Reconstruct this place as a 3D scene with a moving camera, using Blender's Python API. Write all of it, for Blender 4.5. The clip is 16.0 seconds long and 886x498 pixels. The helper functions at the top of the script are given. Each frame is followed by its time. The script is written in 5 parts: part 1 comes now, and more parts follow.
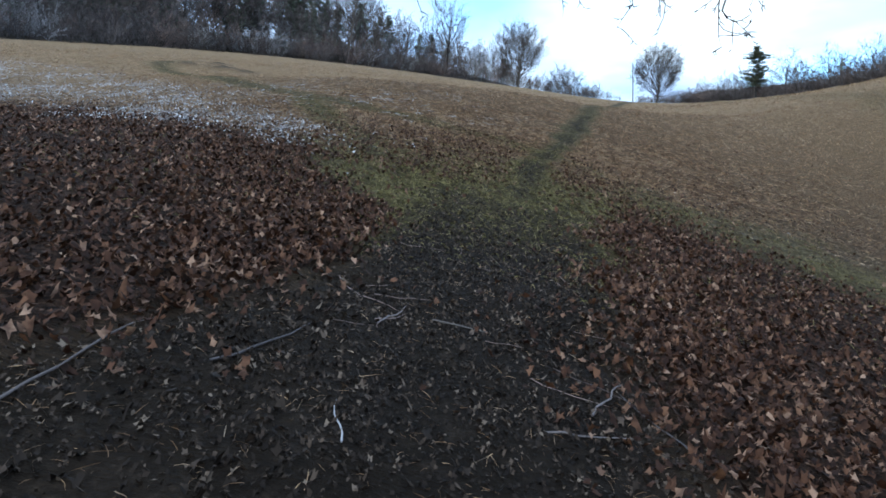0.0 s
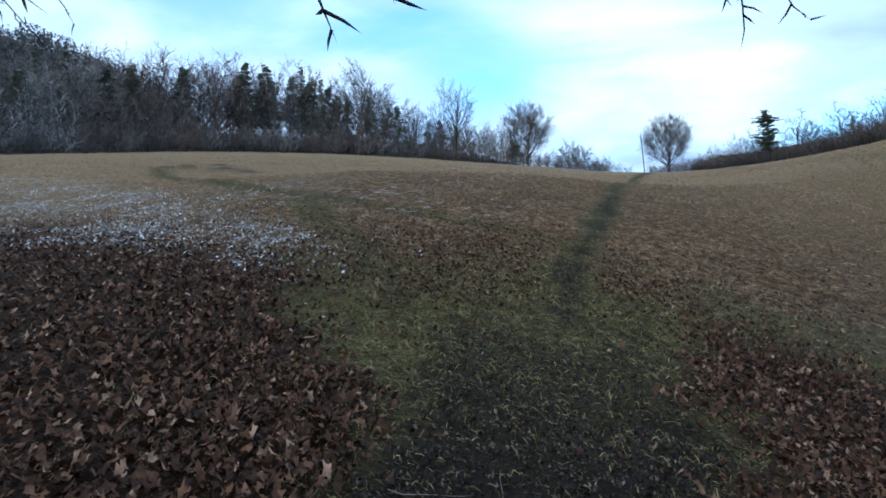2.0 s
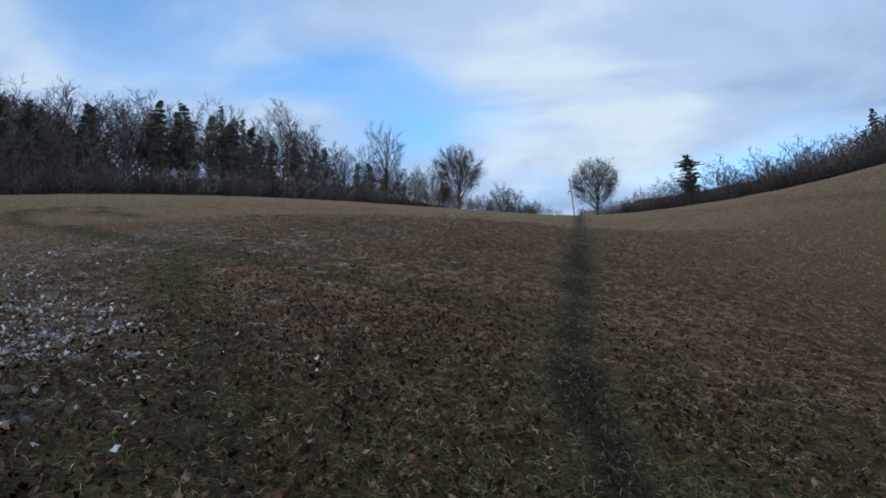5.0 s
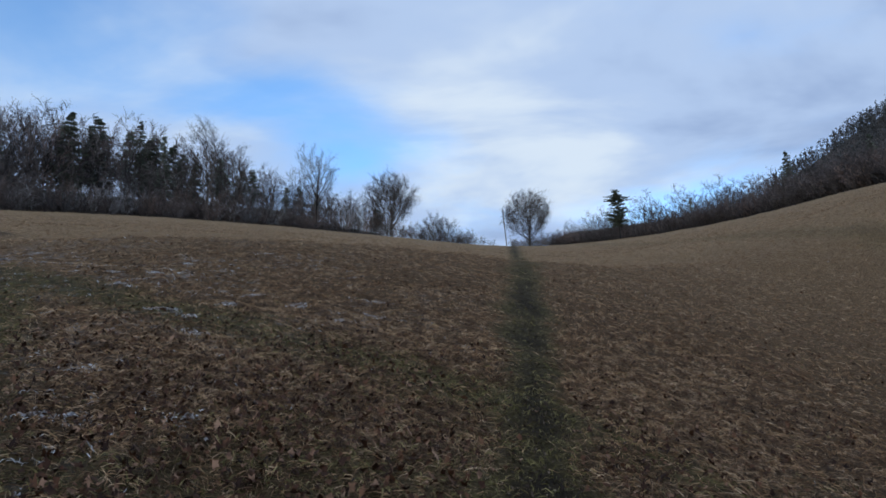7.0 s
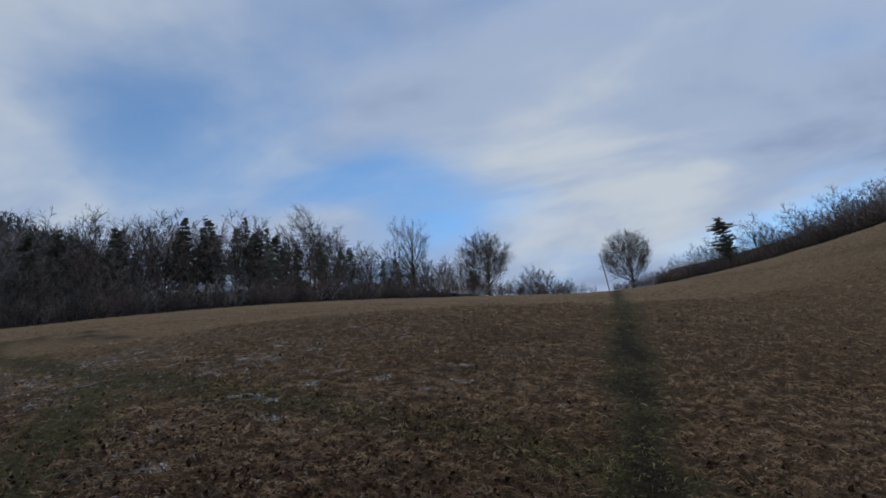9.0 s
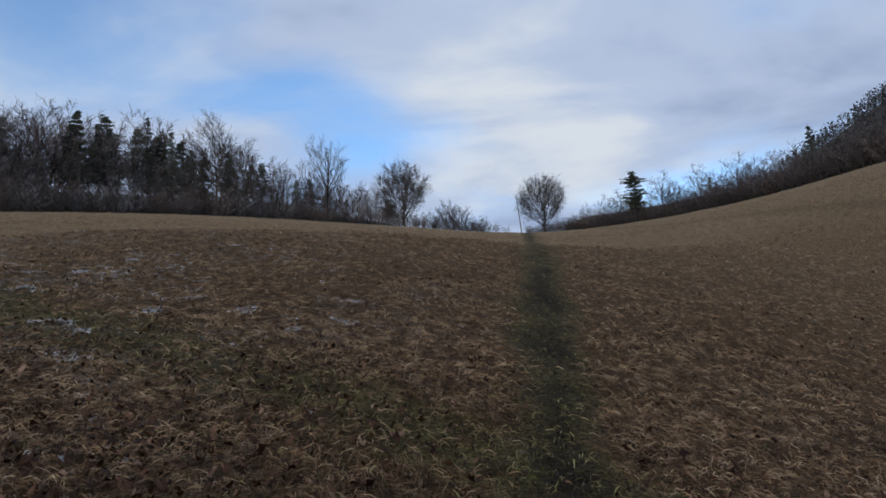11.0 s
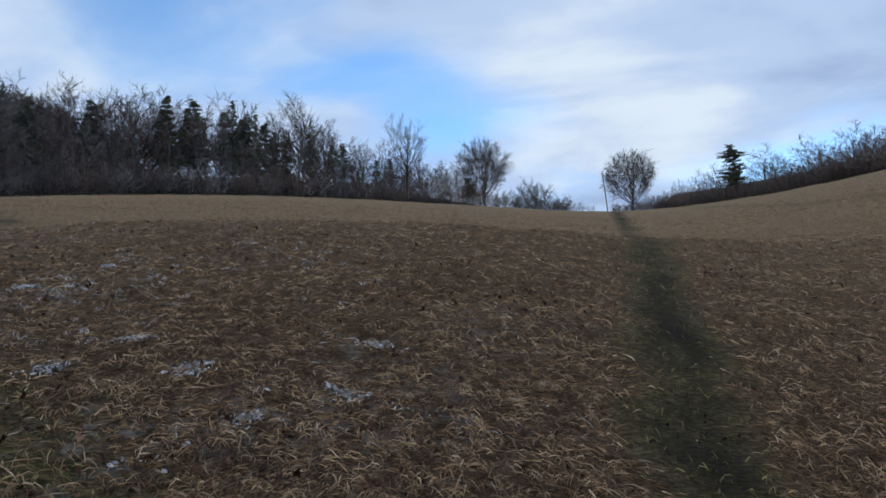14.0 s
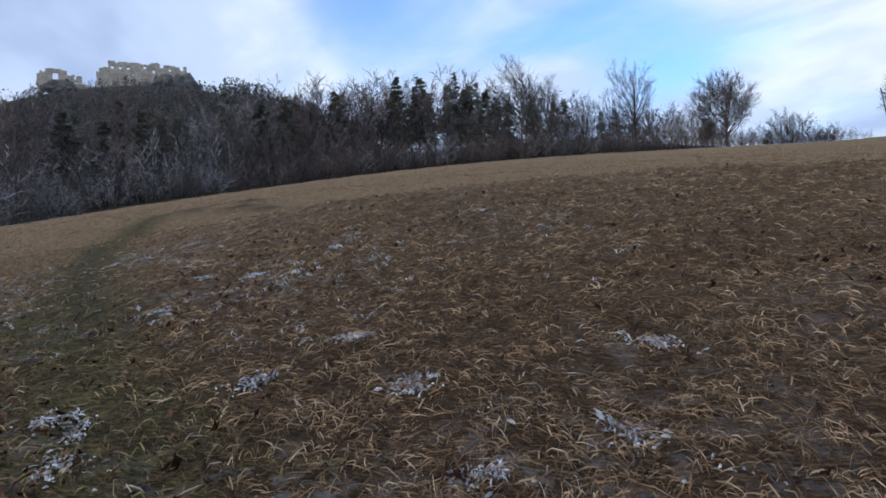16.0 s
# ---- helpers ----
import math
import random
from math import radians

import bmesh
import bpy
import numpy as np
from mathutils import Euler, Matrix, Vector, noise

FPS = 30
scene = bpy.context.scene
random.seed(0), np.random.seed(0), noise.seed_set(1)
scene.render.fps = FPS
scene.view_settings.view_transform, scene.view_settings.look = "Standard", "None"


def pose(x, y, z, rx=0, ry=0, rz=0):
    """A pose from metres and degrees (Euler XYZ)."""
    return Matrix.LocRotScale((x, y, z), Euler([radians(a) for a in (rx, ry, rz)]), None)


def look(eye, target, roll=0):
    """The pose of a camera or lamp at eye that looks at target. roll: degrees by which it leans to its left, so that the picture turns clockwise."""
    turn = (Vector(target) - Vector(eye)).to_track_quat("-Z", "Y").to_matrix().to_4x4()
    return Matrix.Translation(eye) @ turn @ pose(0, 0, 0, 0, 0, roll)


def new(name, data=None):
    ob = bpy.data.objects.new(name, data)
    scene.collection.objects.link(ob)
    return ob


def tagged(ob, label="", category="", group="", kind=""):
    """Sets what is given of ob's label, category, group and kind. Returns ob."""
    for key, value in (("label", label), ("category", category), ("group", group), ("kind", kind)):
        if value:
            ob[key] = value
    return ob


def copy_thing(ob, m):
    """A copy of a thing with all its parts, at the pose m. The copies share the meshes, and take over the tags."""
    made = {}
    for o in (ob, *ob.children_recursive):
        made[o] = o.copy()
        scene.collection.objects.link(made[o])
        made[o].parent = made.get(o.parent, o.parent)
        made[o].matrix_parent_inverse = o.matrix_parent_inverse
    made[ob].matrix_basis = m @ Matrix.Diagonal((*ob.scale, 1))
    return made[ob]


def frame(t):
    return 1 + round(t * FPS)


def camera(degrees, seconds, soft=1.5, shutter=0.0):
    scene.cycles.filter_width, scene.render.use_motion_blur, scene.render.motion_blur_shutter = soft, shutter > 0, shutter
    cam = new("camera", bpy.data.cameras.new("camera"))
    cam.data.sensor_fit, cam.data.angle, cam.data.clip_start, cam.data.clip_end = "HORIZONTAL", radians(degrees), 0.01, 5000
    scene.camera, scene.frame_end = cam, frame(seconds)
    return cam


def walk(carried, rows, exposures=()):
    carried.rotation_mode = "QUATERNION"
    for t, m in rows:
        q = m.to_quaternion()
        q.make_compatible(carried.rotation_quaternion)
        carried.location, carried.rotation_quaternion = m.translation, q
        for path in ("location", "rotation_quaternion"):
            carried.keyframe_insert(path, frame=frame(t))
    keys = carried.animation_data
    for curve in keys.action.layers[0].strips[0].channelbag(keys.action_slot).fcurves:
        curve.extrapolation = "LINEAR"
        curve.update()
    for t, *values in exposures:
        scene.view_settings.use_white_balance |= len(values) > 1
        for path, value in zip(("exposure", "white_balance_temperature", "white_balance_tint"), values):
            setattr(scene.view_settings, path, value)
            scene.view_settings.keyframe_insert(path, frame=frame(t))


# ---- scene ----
cam = camera(70.8, 16.0, soft=1.7)
PATH = [
    (0.0, pose(-0.000, -0.000, -0.000, 87.92, -1.10, 0.00)),
    (0.5, pose(0.032, 0.434, 0.143, 91.55, 1.77, -0.50)),
    (1.0, pose(0.064, 0.971, 0.375, 92.50, 3.22, 0.60)),
    (1.5, pose(-0.013, 1.587, 0.561, 93.44, 1.95, 1.52)),
    (2.0, pose(0.015, 2.259, 0.664, 95.31, 2.42, 1.79)),
    (2.5, pose(0.025, 2.858, 0.782, 97.28, 1.00, 1.30)),
    (3.0, pose(0.027, 3.527, 0.922, 98.15, 1.48, -3.02)),
    (5.5, pose(0.104, 6.952, 1.694, 99.49, 4.37, -4.11)),
    (6.0, pose(0.259, 7.577, 1.802, 100.09, 5.50, -3.81)),
    (6.5, pose(0.415, 8.158, 1.874, 99.74, 4.18, -8.35)),
    (7.0, pose(0.472, 8.576, 2.033, 101.08, 3.77, -10.74)),
    (7.5, pose(0.635, 8.843, 2.061, 104.71, 4.73, -12.81)),
    (8.0, pose(0.688, 8.996, 2.062, 107.80, 5.84, -11.86)),
    (8.5, pose(0.779, 9.039, 2.048, 109.10, 8.50, -1.91)),
    (9.0, pose(0.803, 9.048, 2.067, 107.65, 8.65, -0.21)),
    (9.5, pose(0.812, 9.232, 2.087, 104.51, 6.98, -4.08)),
    (10.0, pose(0.889, 9.689, 2.126, 101.68, 5.20, -7.54)),
    (12.5, pose(1.563, 11.844, 2.671, 98.77, 5.45, -9.76)),
    (13.0, pose(1.652, 12.340, 2.738, 96.04, 3.34, -7.71)),
    (13.5, pose(1.663, 12.876, 2.886, 97.56, 3.71, -4.45)),
    (14.0, pose(1.701, 13.222, 3.084, 98.85, 3.99, -1.64)),
    (14.5, pose(1.596, 13.611, 3.149, 99.44, 2.65, 1.91)),
    (15.0, pose(1.468, 13.976, 3.171, 98.21, 2.97, 8.81)),
    (15.5, pose(1.500, 14.298, 3.293, 96.78, 3.89, 14.84)),
    (16.0, pose(1.392, 14.522, 3.333, 96.86, 5.19, 19.61)),
]
EXPOSURES = [(0.0, 0.98, 6150, 0), (0.5, 1.04, 6050, -1), (1.0, 0.94, 5950, -2), (1.6, 0.82, 5900, -3), (2.2, 0.53, 5950, -2), (3.0, 0.15, 6100, 0), (5.5, -0.08, 6350, 4), (7.0, -0.08, 6400, 6), (9.0, -0.52, 6750, 8), (10.0, -0.28, 7050, 10), (12.5, -0.13, 6850, 8), (13.2, 0.0, 6800, 8), (14.5, -0.07, 6400, 5), (15.0, -0.13, 6350, 5), (16.0, 0.28, 6700, 9)]
walk(cam, PATH, EXPOSURES)

# ---- world: broken winter cloud over pale blue, low weak sun ----
SUN_EL, SUN_AZ = radians(17), radians(215)
world = bpy.data.worlds.new("winter_sky")
scene.world = world
world.use_nodes = True
wn, wl = world.node_tree.nodes, world.node_tree.links
wn.clear()


def wnode(kind, **values):
    nd = wn.new(kind)
    for k, v in values.items():
        nd.inputs[k.replace("_", " ")].default_value = v
    return nd


def wmath(op, a, b=None, clamp=False):
    nd = wn.new("ShaderNodeMath")
    nd.operation, nd.use_clamp = op, clamp
    for i, v in enumerate((a, b)):
        if v is None:
            continue
        if isinstance(v, (int, float)):
            nd.inputs[i].default_value = v
        else:
            wl.new(v, nd.inputs[i])
    return nd.outputs[0]


sky = wn.new("ShaderNodeTexSky")
sky.sky_type, sky.sun_disc = "NISHITA", False
sky.sun_elevation, sky.sun_rotation = SUN_EL, SUN_AZ
sky.air_density, sky.dust_density, sky.ozone_density = 1.0, 1.0, 1.5
coord = wn.new("ShaderNodeTexCoord")
sep = wn.new("ShaderNodeSeparateXYZ")
wl.new(coord.outputs["Generated"], sep.inputs[0])
up = wmath("ADD", wmath("MAXIMUM", sep.outputs[2], 0.0), 0.22)
flat = wn.new("ShaderNodeCombineXYZ")
wl.new(wmath("DIVIDE", sep.outputs[0], up), flat.inputs[0])
wl.new(wmath("DIVIDE", sep.outputs[1], up), flat.inputs[1])


def cloud_noise(scale, detail, seed, turn, squash):
    mp = wn.new("ShaderNodeMapping")
    mp.inputs["Location"].default_value = (seed, seed * 0.7, seed * 0.3)
    mp.inputs["Rotation"].default_value = (0, 0, radians(turn))
    mp.inputs["Scale"].default_value = (1.0, squash, 1.0)
    wl.new(flat.outputs[0], mp.inputs[0])
    nz = wnode("ShaderNodeTexNoise", Scale=scale, Detail=detail, Roughness=0.52, Distortion=0.3)
    wl.new(mp.outputs[0], nz.inputs["Vector"])
    return nz.outputs["Fac"]


def wramp(fac, stops):
    nd = wn.new("ShaderNodeValToRGB")
    nd.color_ramp.interpolation = "EASE"
    for k, (p, c) in enumerate(stops):
        e = nd.color_ramp.elements[k] if k < 2 else nd.color_ramp.elements.new(p)
        e.position, e.color = p, (*c, 1)
    wl.new(fac, nd.inputs[0])
    return nd.outputs[0]


split = wn.new("ShaderNodeSeparateXYZ")
wl.new(flat.outputs[0], split.inputs[0])


def sky_patch(cx, cy, turn, long, short, amount):
    """A soft oval area of the sky plane where the cloud thins out (or thickens)."""
    px, py = wmath("SUBTRACT", split.outputs[0], cx), wmath("SUBTRACT", split.outputs[1], cy)
    c, d = math.cos(radians(turn)), math.sin(radians(turn))
    u = wmath("DIVIDE", wmath("ADD", wmath("MULTIPLY", px, c), wmath("MULTIPLY", py, d)), long)
    v = wmath("DIVIDE", wmath("SUBTRACT", wmath("MULTIPLY", py, c), wmath("MULTIPLY", px, d)), short)
    away = wmath("ADD", wmath("MULTIPLY", u, u), wmath("MULTIPLY", v, v))
    return wmath("DIVIDE", amount, wmath("ADD", wmath("MULTIPLY", away, away), 1.0))


opening = wmath("ADD", wmath("ADD", sky_patch(-0.30, 1.27, 35, 0.36, 0.24, 0.15), sky_patch(0.36, 1.80, 38, 0.5, 0.2, 0.15)), sky_patch(0.9, 1.45, 30, 0.55, 0.42, -0.10))
cover = wramp(wmath("SUBTRACT", wmath("ADD", cloud_noise(1.15, 6.0, 5.6, 20, 1.3), 0.05), opening), [(0.24, (0.16,) * 3), (0.58, (1,) * 3)])
tone = wramp(cloud_noise(1.3, 5.0, 8.3, 25, 1.4), [(0.30, (0.36, 0.48, 0.76)), (0.47, (0.52, 0.66, 0.95)), (0.64, (0.78, 0.88, 1.04))])
clear_bg = wnode("ShaderNodeBackground", Strength=0.15)
tinted = wn.new("ShaderNodeMix")
tinted.data_type, tinted.blend_type = "RGBA", "MULTIPLY"
tinted.inputs[0].default_value = 1.0
tinted.inputs[7].default_value = (1.0, 1.55, 2.1, 1)
wl.new(sky.outputs[0], tinted.inputs[6])
wl.new(tinted.outputs[2], clear_bg.inputs[0])
cloud_bg = wnode("ShaderNodeBackground", Strength=0.95)
wl.new(tone, cloud_bg.inputs[0])
mixbg = wn.new("ShaderNodeMixShader")
wl.new(cover, mixbg.inputs[0])
wl.new(clear_bg.outputs[0], mixbg.inputs[1])
wl.new(cloud_bg.outputs[0], mixbg.inputs[2])
wout = wn.new("ShaderNodeOutputWorld")
wl.new(mixbg.outputs[0], wout.inputs[0])

sun = new("sun", bpy.data.lights.new("sun", "SUN"))
sun.data.energy, sun.data.angle, sun.data.color = 0.6, radians(20), (1.0, 0.93, 0.84)
sun.matrix_basis = look((0, 0, 60), (-math.sin(SUN_AZ) * 60, -math.cos(SUN_AZ) * 60, 60 - 60 * math.tan(SUN_EL)))


# ---- materials ----
def material(name, rough=0.8, spec=0.3):
    m = bpy.data.materials.new(name)
    m.use_nodes = True
    b = m.node_tree.nodes["Principled BSDF"]
    b.inputs["Roughness"].default_value = rough
    b.inputs["Specular IOR Level"].default_value = spec
    return m, m.node_tree.nodes, m.node_tree.links, b


def tex(nt, ln, scale, detail=4, rough=0.6, vec=None):
    nz = nt.new("ShaderNodeTexNoise")
    nz.inputs["Scale"].default_value, nz.inputs["Detail"].default_value, nz.inputs["Roughness"].default_value = scale, detail, rough
    if vec is None:
        gm = nt.new("ShaderNodeNewGeometry")
        vec = gm.outputs["Position"]
    ln.new(vec, nz.inputs["Vector"])
    return nz.outputs["Fac"]


def ramp(nt, ln, fac, stops):
    nd = nt.new("ShaderNodeValToRGB")
    for k, (p, c) in enumerate(stops):
        e = nd.color_ramp.elements[k] if k < 2 else nd.color_ramp.elements.new(p)
        e.position, e.color = p, (*c, 1)
    ln.new(fac, nd.inputs[0])
    return nd.outputs[0]


def blend(nt, ln, fac, a, b, mode="MIX"):
    nd = nt.new("ShaderNodeMix")
    nd.data_type, nd.blend_type = "RGBA", mode
    for sock, v in ((nd.inputs[0], fac), (nd.inputs[6], a), (nd.inputs[7], b)):
        if isinstance(v, (int, float)):
            sock.default_value = v
        elif isinstance(v, tuple):
            sock.default_value = (*v, 1)
        else:
            ln.new(v, sock)
    return nd.outputs[2]


def bump(nt, ln, bsdf, height, strength, dist):
    nd = nt.new("ShaderNodeBump")
    nd.inputs["Strength"].default_value, nd.inputs["Distance"].default_value = strength, dist
    ln.new(height, nd.inputs["Height"])
    ln.new(nd.outputs[0], bsdf.inputs["Normal"])


def island_material(name, stops, rough=0.75, patch=0.6, tint=(0.6, 0.55, 0.5), spec=0.15, tuft_scale=6.0):
    """Many small pieces: each its own shade, with broad patches over the ground."""
    m, nt, ln, b = material(name, rough, spec)
    gm = nt.new("ShaderNodeNewGeometry")
    col = ramp(nt, ln, gm.outputs["Random Per Island"], stops)
    big = ramp(nt, ln, tex(nt, ln, patch, 5), [(0.35, (1, 1, 1)), (0.7, tint)])
    col = blend(nt, ln, 1.0, col, big, "MULTIPLY")
    tuft = ramp(nt, ln, tex(nt, ln, tuft_scale, 3), [(0.36, (0.40, 0.35, 0.34)), (0.6, (1.25, 1.22, 1.2))])
    ln.new(blend(nt, ln, 1.0, col, tuft, "MULTIPLY"), b.inputs["Base Color"])
    return m


MAT_STRAW = island_material("dry_straw", [(0.0, (0.085, 0.048, 0.028)), (0.4, (0.285, 0.180, 0.101)), (0.8, (0.46, 0.32, 0.193)), (1.0, (0.58, 0.455, 0.325))], 0.8, 0.35, (0.75, 0.7, 0.65), 0.2)
MAT_TUSSOCK = island_material("brown_tussock_straw", [(0.0, (0.045, 0.027, 0.017)), (0.45, (0.155, 0.100, 0.061)), (0.85, (0.30, 0.21, 0.135)), (1.0, (0.46, 0.365, 0.265))], 0.8, 0.35, (0.75, 0.7, 0.65))
MAT_GREEN = island_material("winter_green_blades", [(0.0, (0.066, 0.063, 0.022)), (0.5, (0.155, 0.138, 0.052)), (1.0, (0.31, 0.262, 0.127))], 0.75, 0.8, (0.7, 0.7, 0.65))
MAT_LEAF = island_material("dead_leaf", [(0.0, (0.026, 0.012, 0.007)), (0.45, (0.056, 0.0255, 0.014)), (0.85, (0.135, 0.071, 0.041)), (1.0, (0.30, 0.20, 0.14))], 0.7, 0.9, (0.75, 0.66, 0.62), 0.15, 12.0)


def loose_leaf_material():
    m, nt, ln, b = material("loose_dead_leaf", 0.7, 0.12)
    oi = nt.new("ShaderNodeObjectInfo")
    col = ramp(nt, ln, oi.outputs["Random"], [(0.0, (0.022, 0.009, 0.005)), (0.5, (0.06, 0.027, 0.014)), (0.9, (0.095, 0.055, 0.036)), (1.0, (0.18, 0.122, 0.085))])
    fine = ramp(nt, ln, tex(nt, ln, 40.0, 4), [(0.3, (0.6,) * 3), (0.7, (1.2,) * 3)])
    ln.new(blend(nt, ln, 1.0, col, fine, "MULTIPLY"), b.inputs["Base Color"])
    return m


MAT_LOOSELEAF = loose_leaf_material()
MAT_CHIP = island_material("mud_litter", [(0.0, (0.012, 0.008, 0.006)), (0.55, (0.030, 0.021, 0.015)), (0.85, (0.075, 0.054, 0.040)), (1.0, (0.19, 0.15, 0.115))], 0.7, 2.0, (0.8, 0.8, 0.8))
MAT_SNOW = island_material("old_snow", [(0.0, (0.30, 0.30, 0.31)), (1.0, (0.66, 0.67, 0.69))], 0.6, 3.0, (0.85, 0.88, 0.92), 0.3)
MAT_FROST = island_material("frosted_leaf", [(0.0, (0.28, 0.285, 0.29)), (1.0, (0.74, 0.755, 0.78))], 0.7, 3.0, (0.8, 0.82, 0.85))


def bark_material(name, dark, light, scale=3.0):
    m, nt, ln, b = material(name, 0.85, 0.2)
    oi = nt.new("ShaderNodeObjectInfo")
    gm = nt.new("ShaderNodeNewGeometry")
    col = ramp(nt, ln, tex(nt, ln, scale, 5), [(0.3, dark), (0.7, light)])
    each = ramp(nt, ln, oi.outputs["Random"], [(0.0, (0.5, 0.5, 0.52)), (0.45, (0.9, 0.86, 0.83)), (0.8, (1.25, 1.18, 1.15)), (1.0, (1.5, 1.45, 1.45))])
    col = blend(nt, ln, 1.0, col, each, "MULTIPLY")
    isl = ramp(nt, ln, gm.outputs["Random Per Island"], [(0.0, (0.75,) * 3), (1.0, (1.3,) * 3)])
    ln.new(blend(nt, ln, 1.0, col, isl, "MULTIPLY"), b.inputs["Base Color"])
    return m


MAT_BARK = bark_material("grey_brown_bark", (0.06, 0.054, 0.052), (0.13, 0.12, 0.115))
MAT_TWIG = bark_material("bare_twigs", (0.085, 0.075, 0.076), (0.17, 0.153, 0.155))
MAT_FROSTTWIG = bark_material("frosted_twigs", (0.19, 0.19, 0.20), (0.42, 0.43, 0.455), 0.5)
MAT_REDTWIG = bark_material("reddish_twigs", (0.13, 0.098, 0.090), (0.235, 0.185, 0.172))
MAT_TREETWIG = bark_material("grey_tree_twigs", (0.05, 0.046, 0.046), (0.105, 0.097, 0.097))
MAT_NEEDLE = bark_material("dark_needles", (0.115, 0.142, 0.118), (0.22, 0.26, 0.215), 1.5)
MAT_NEARTWIG = bark_material("near_branch_bark", (0.022, 0.019, 0.018), (0.055, 0.047, 0.044), 30.0)
MAT_FARWOOD = bark_material("far_wood", (0.06, 0.066, 0.066), (0.15, 0.15, 0.155), 0.15)


def stone_material():
    m, nt, ln, b = material("ruin_stone", 0.9, 0.2)
    col = ramp(nt, ln, tex(nt, ln, 0.35, 6), [(0.3, (0.34, 0.29, 0.235)), (0.7, (0.56, 0.50, 0.42))])
    fine = ramp(nt, ln, tex(nt, ln, 2.5, 4), [(0.3, (0.7,) * 3), (0.7, (1.15,) * 3)])
    ln.new(blend(nt, ln, 1.0, col, fine, "MULTIPLY"), b.inputs["Base Color"])
    bump(nt, ln, b, tex(nt, ln, 1.5, 5), 0.6, 0.4)
    return m


MAT_STONE = stone_material()


def rock_material():
    m, nt, ln, b = material("grey_crag", 0.9, 0.2)
    ln.new(ramp(nt, ln, tex(nt, ln, 0.3, 6), [(0.3, (0.07, 0.07, 0.068)), (0.7, (0.2, 0.19, 0.18))]), b.inputs["Base Color"])
    bump(nt, ln, b, tex(nt, ln, 0.8, 6), 0.8, 0.8)
    return m


MAT_ROCK = rock_material()


def wood_material():
    m, nt, ln, b = material("weathered_pole_wood", 0.8, 0.2)
    ln.new(ramp(nt, ln, tex(nt, ln, 4.0, 4), [(0.3, (0.10, 0.09, 0.08)), (0.7, (0.2, 0.18, 0.16))]), b.inputs["Base Color"])
    return m


MAT_POLE = wood_material()


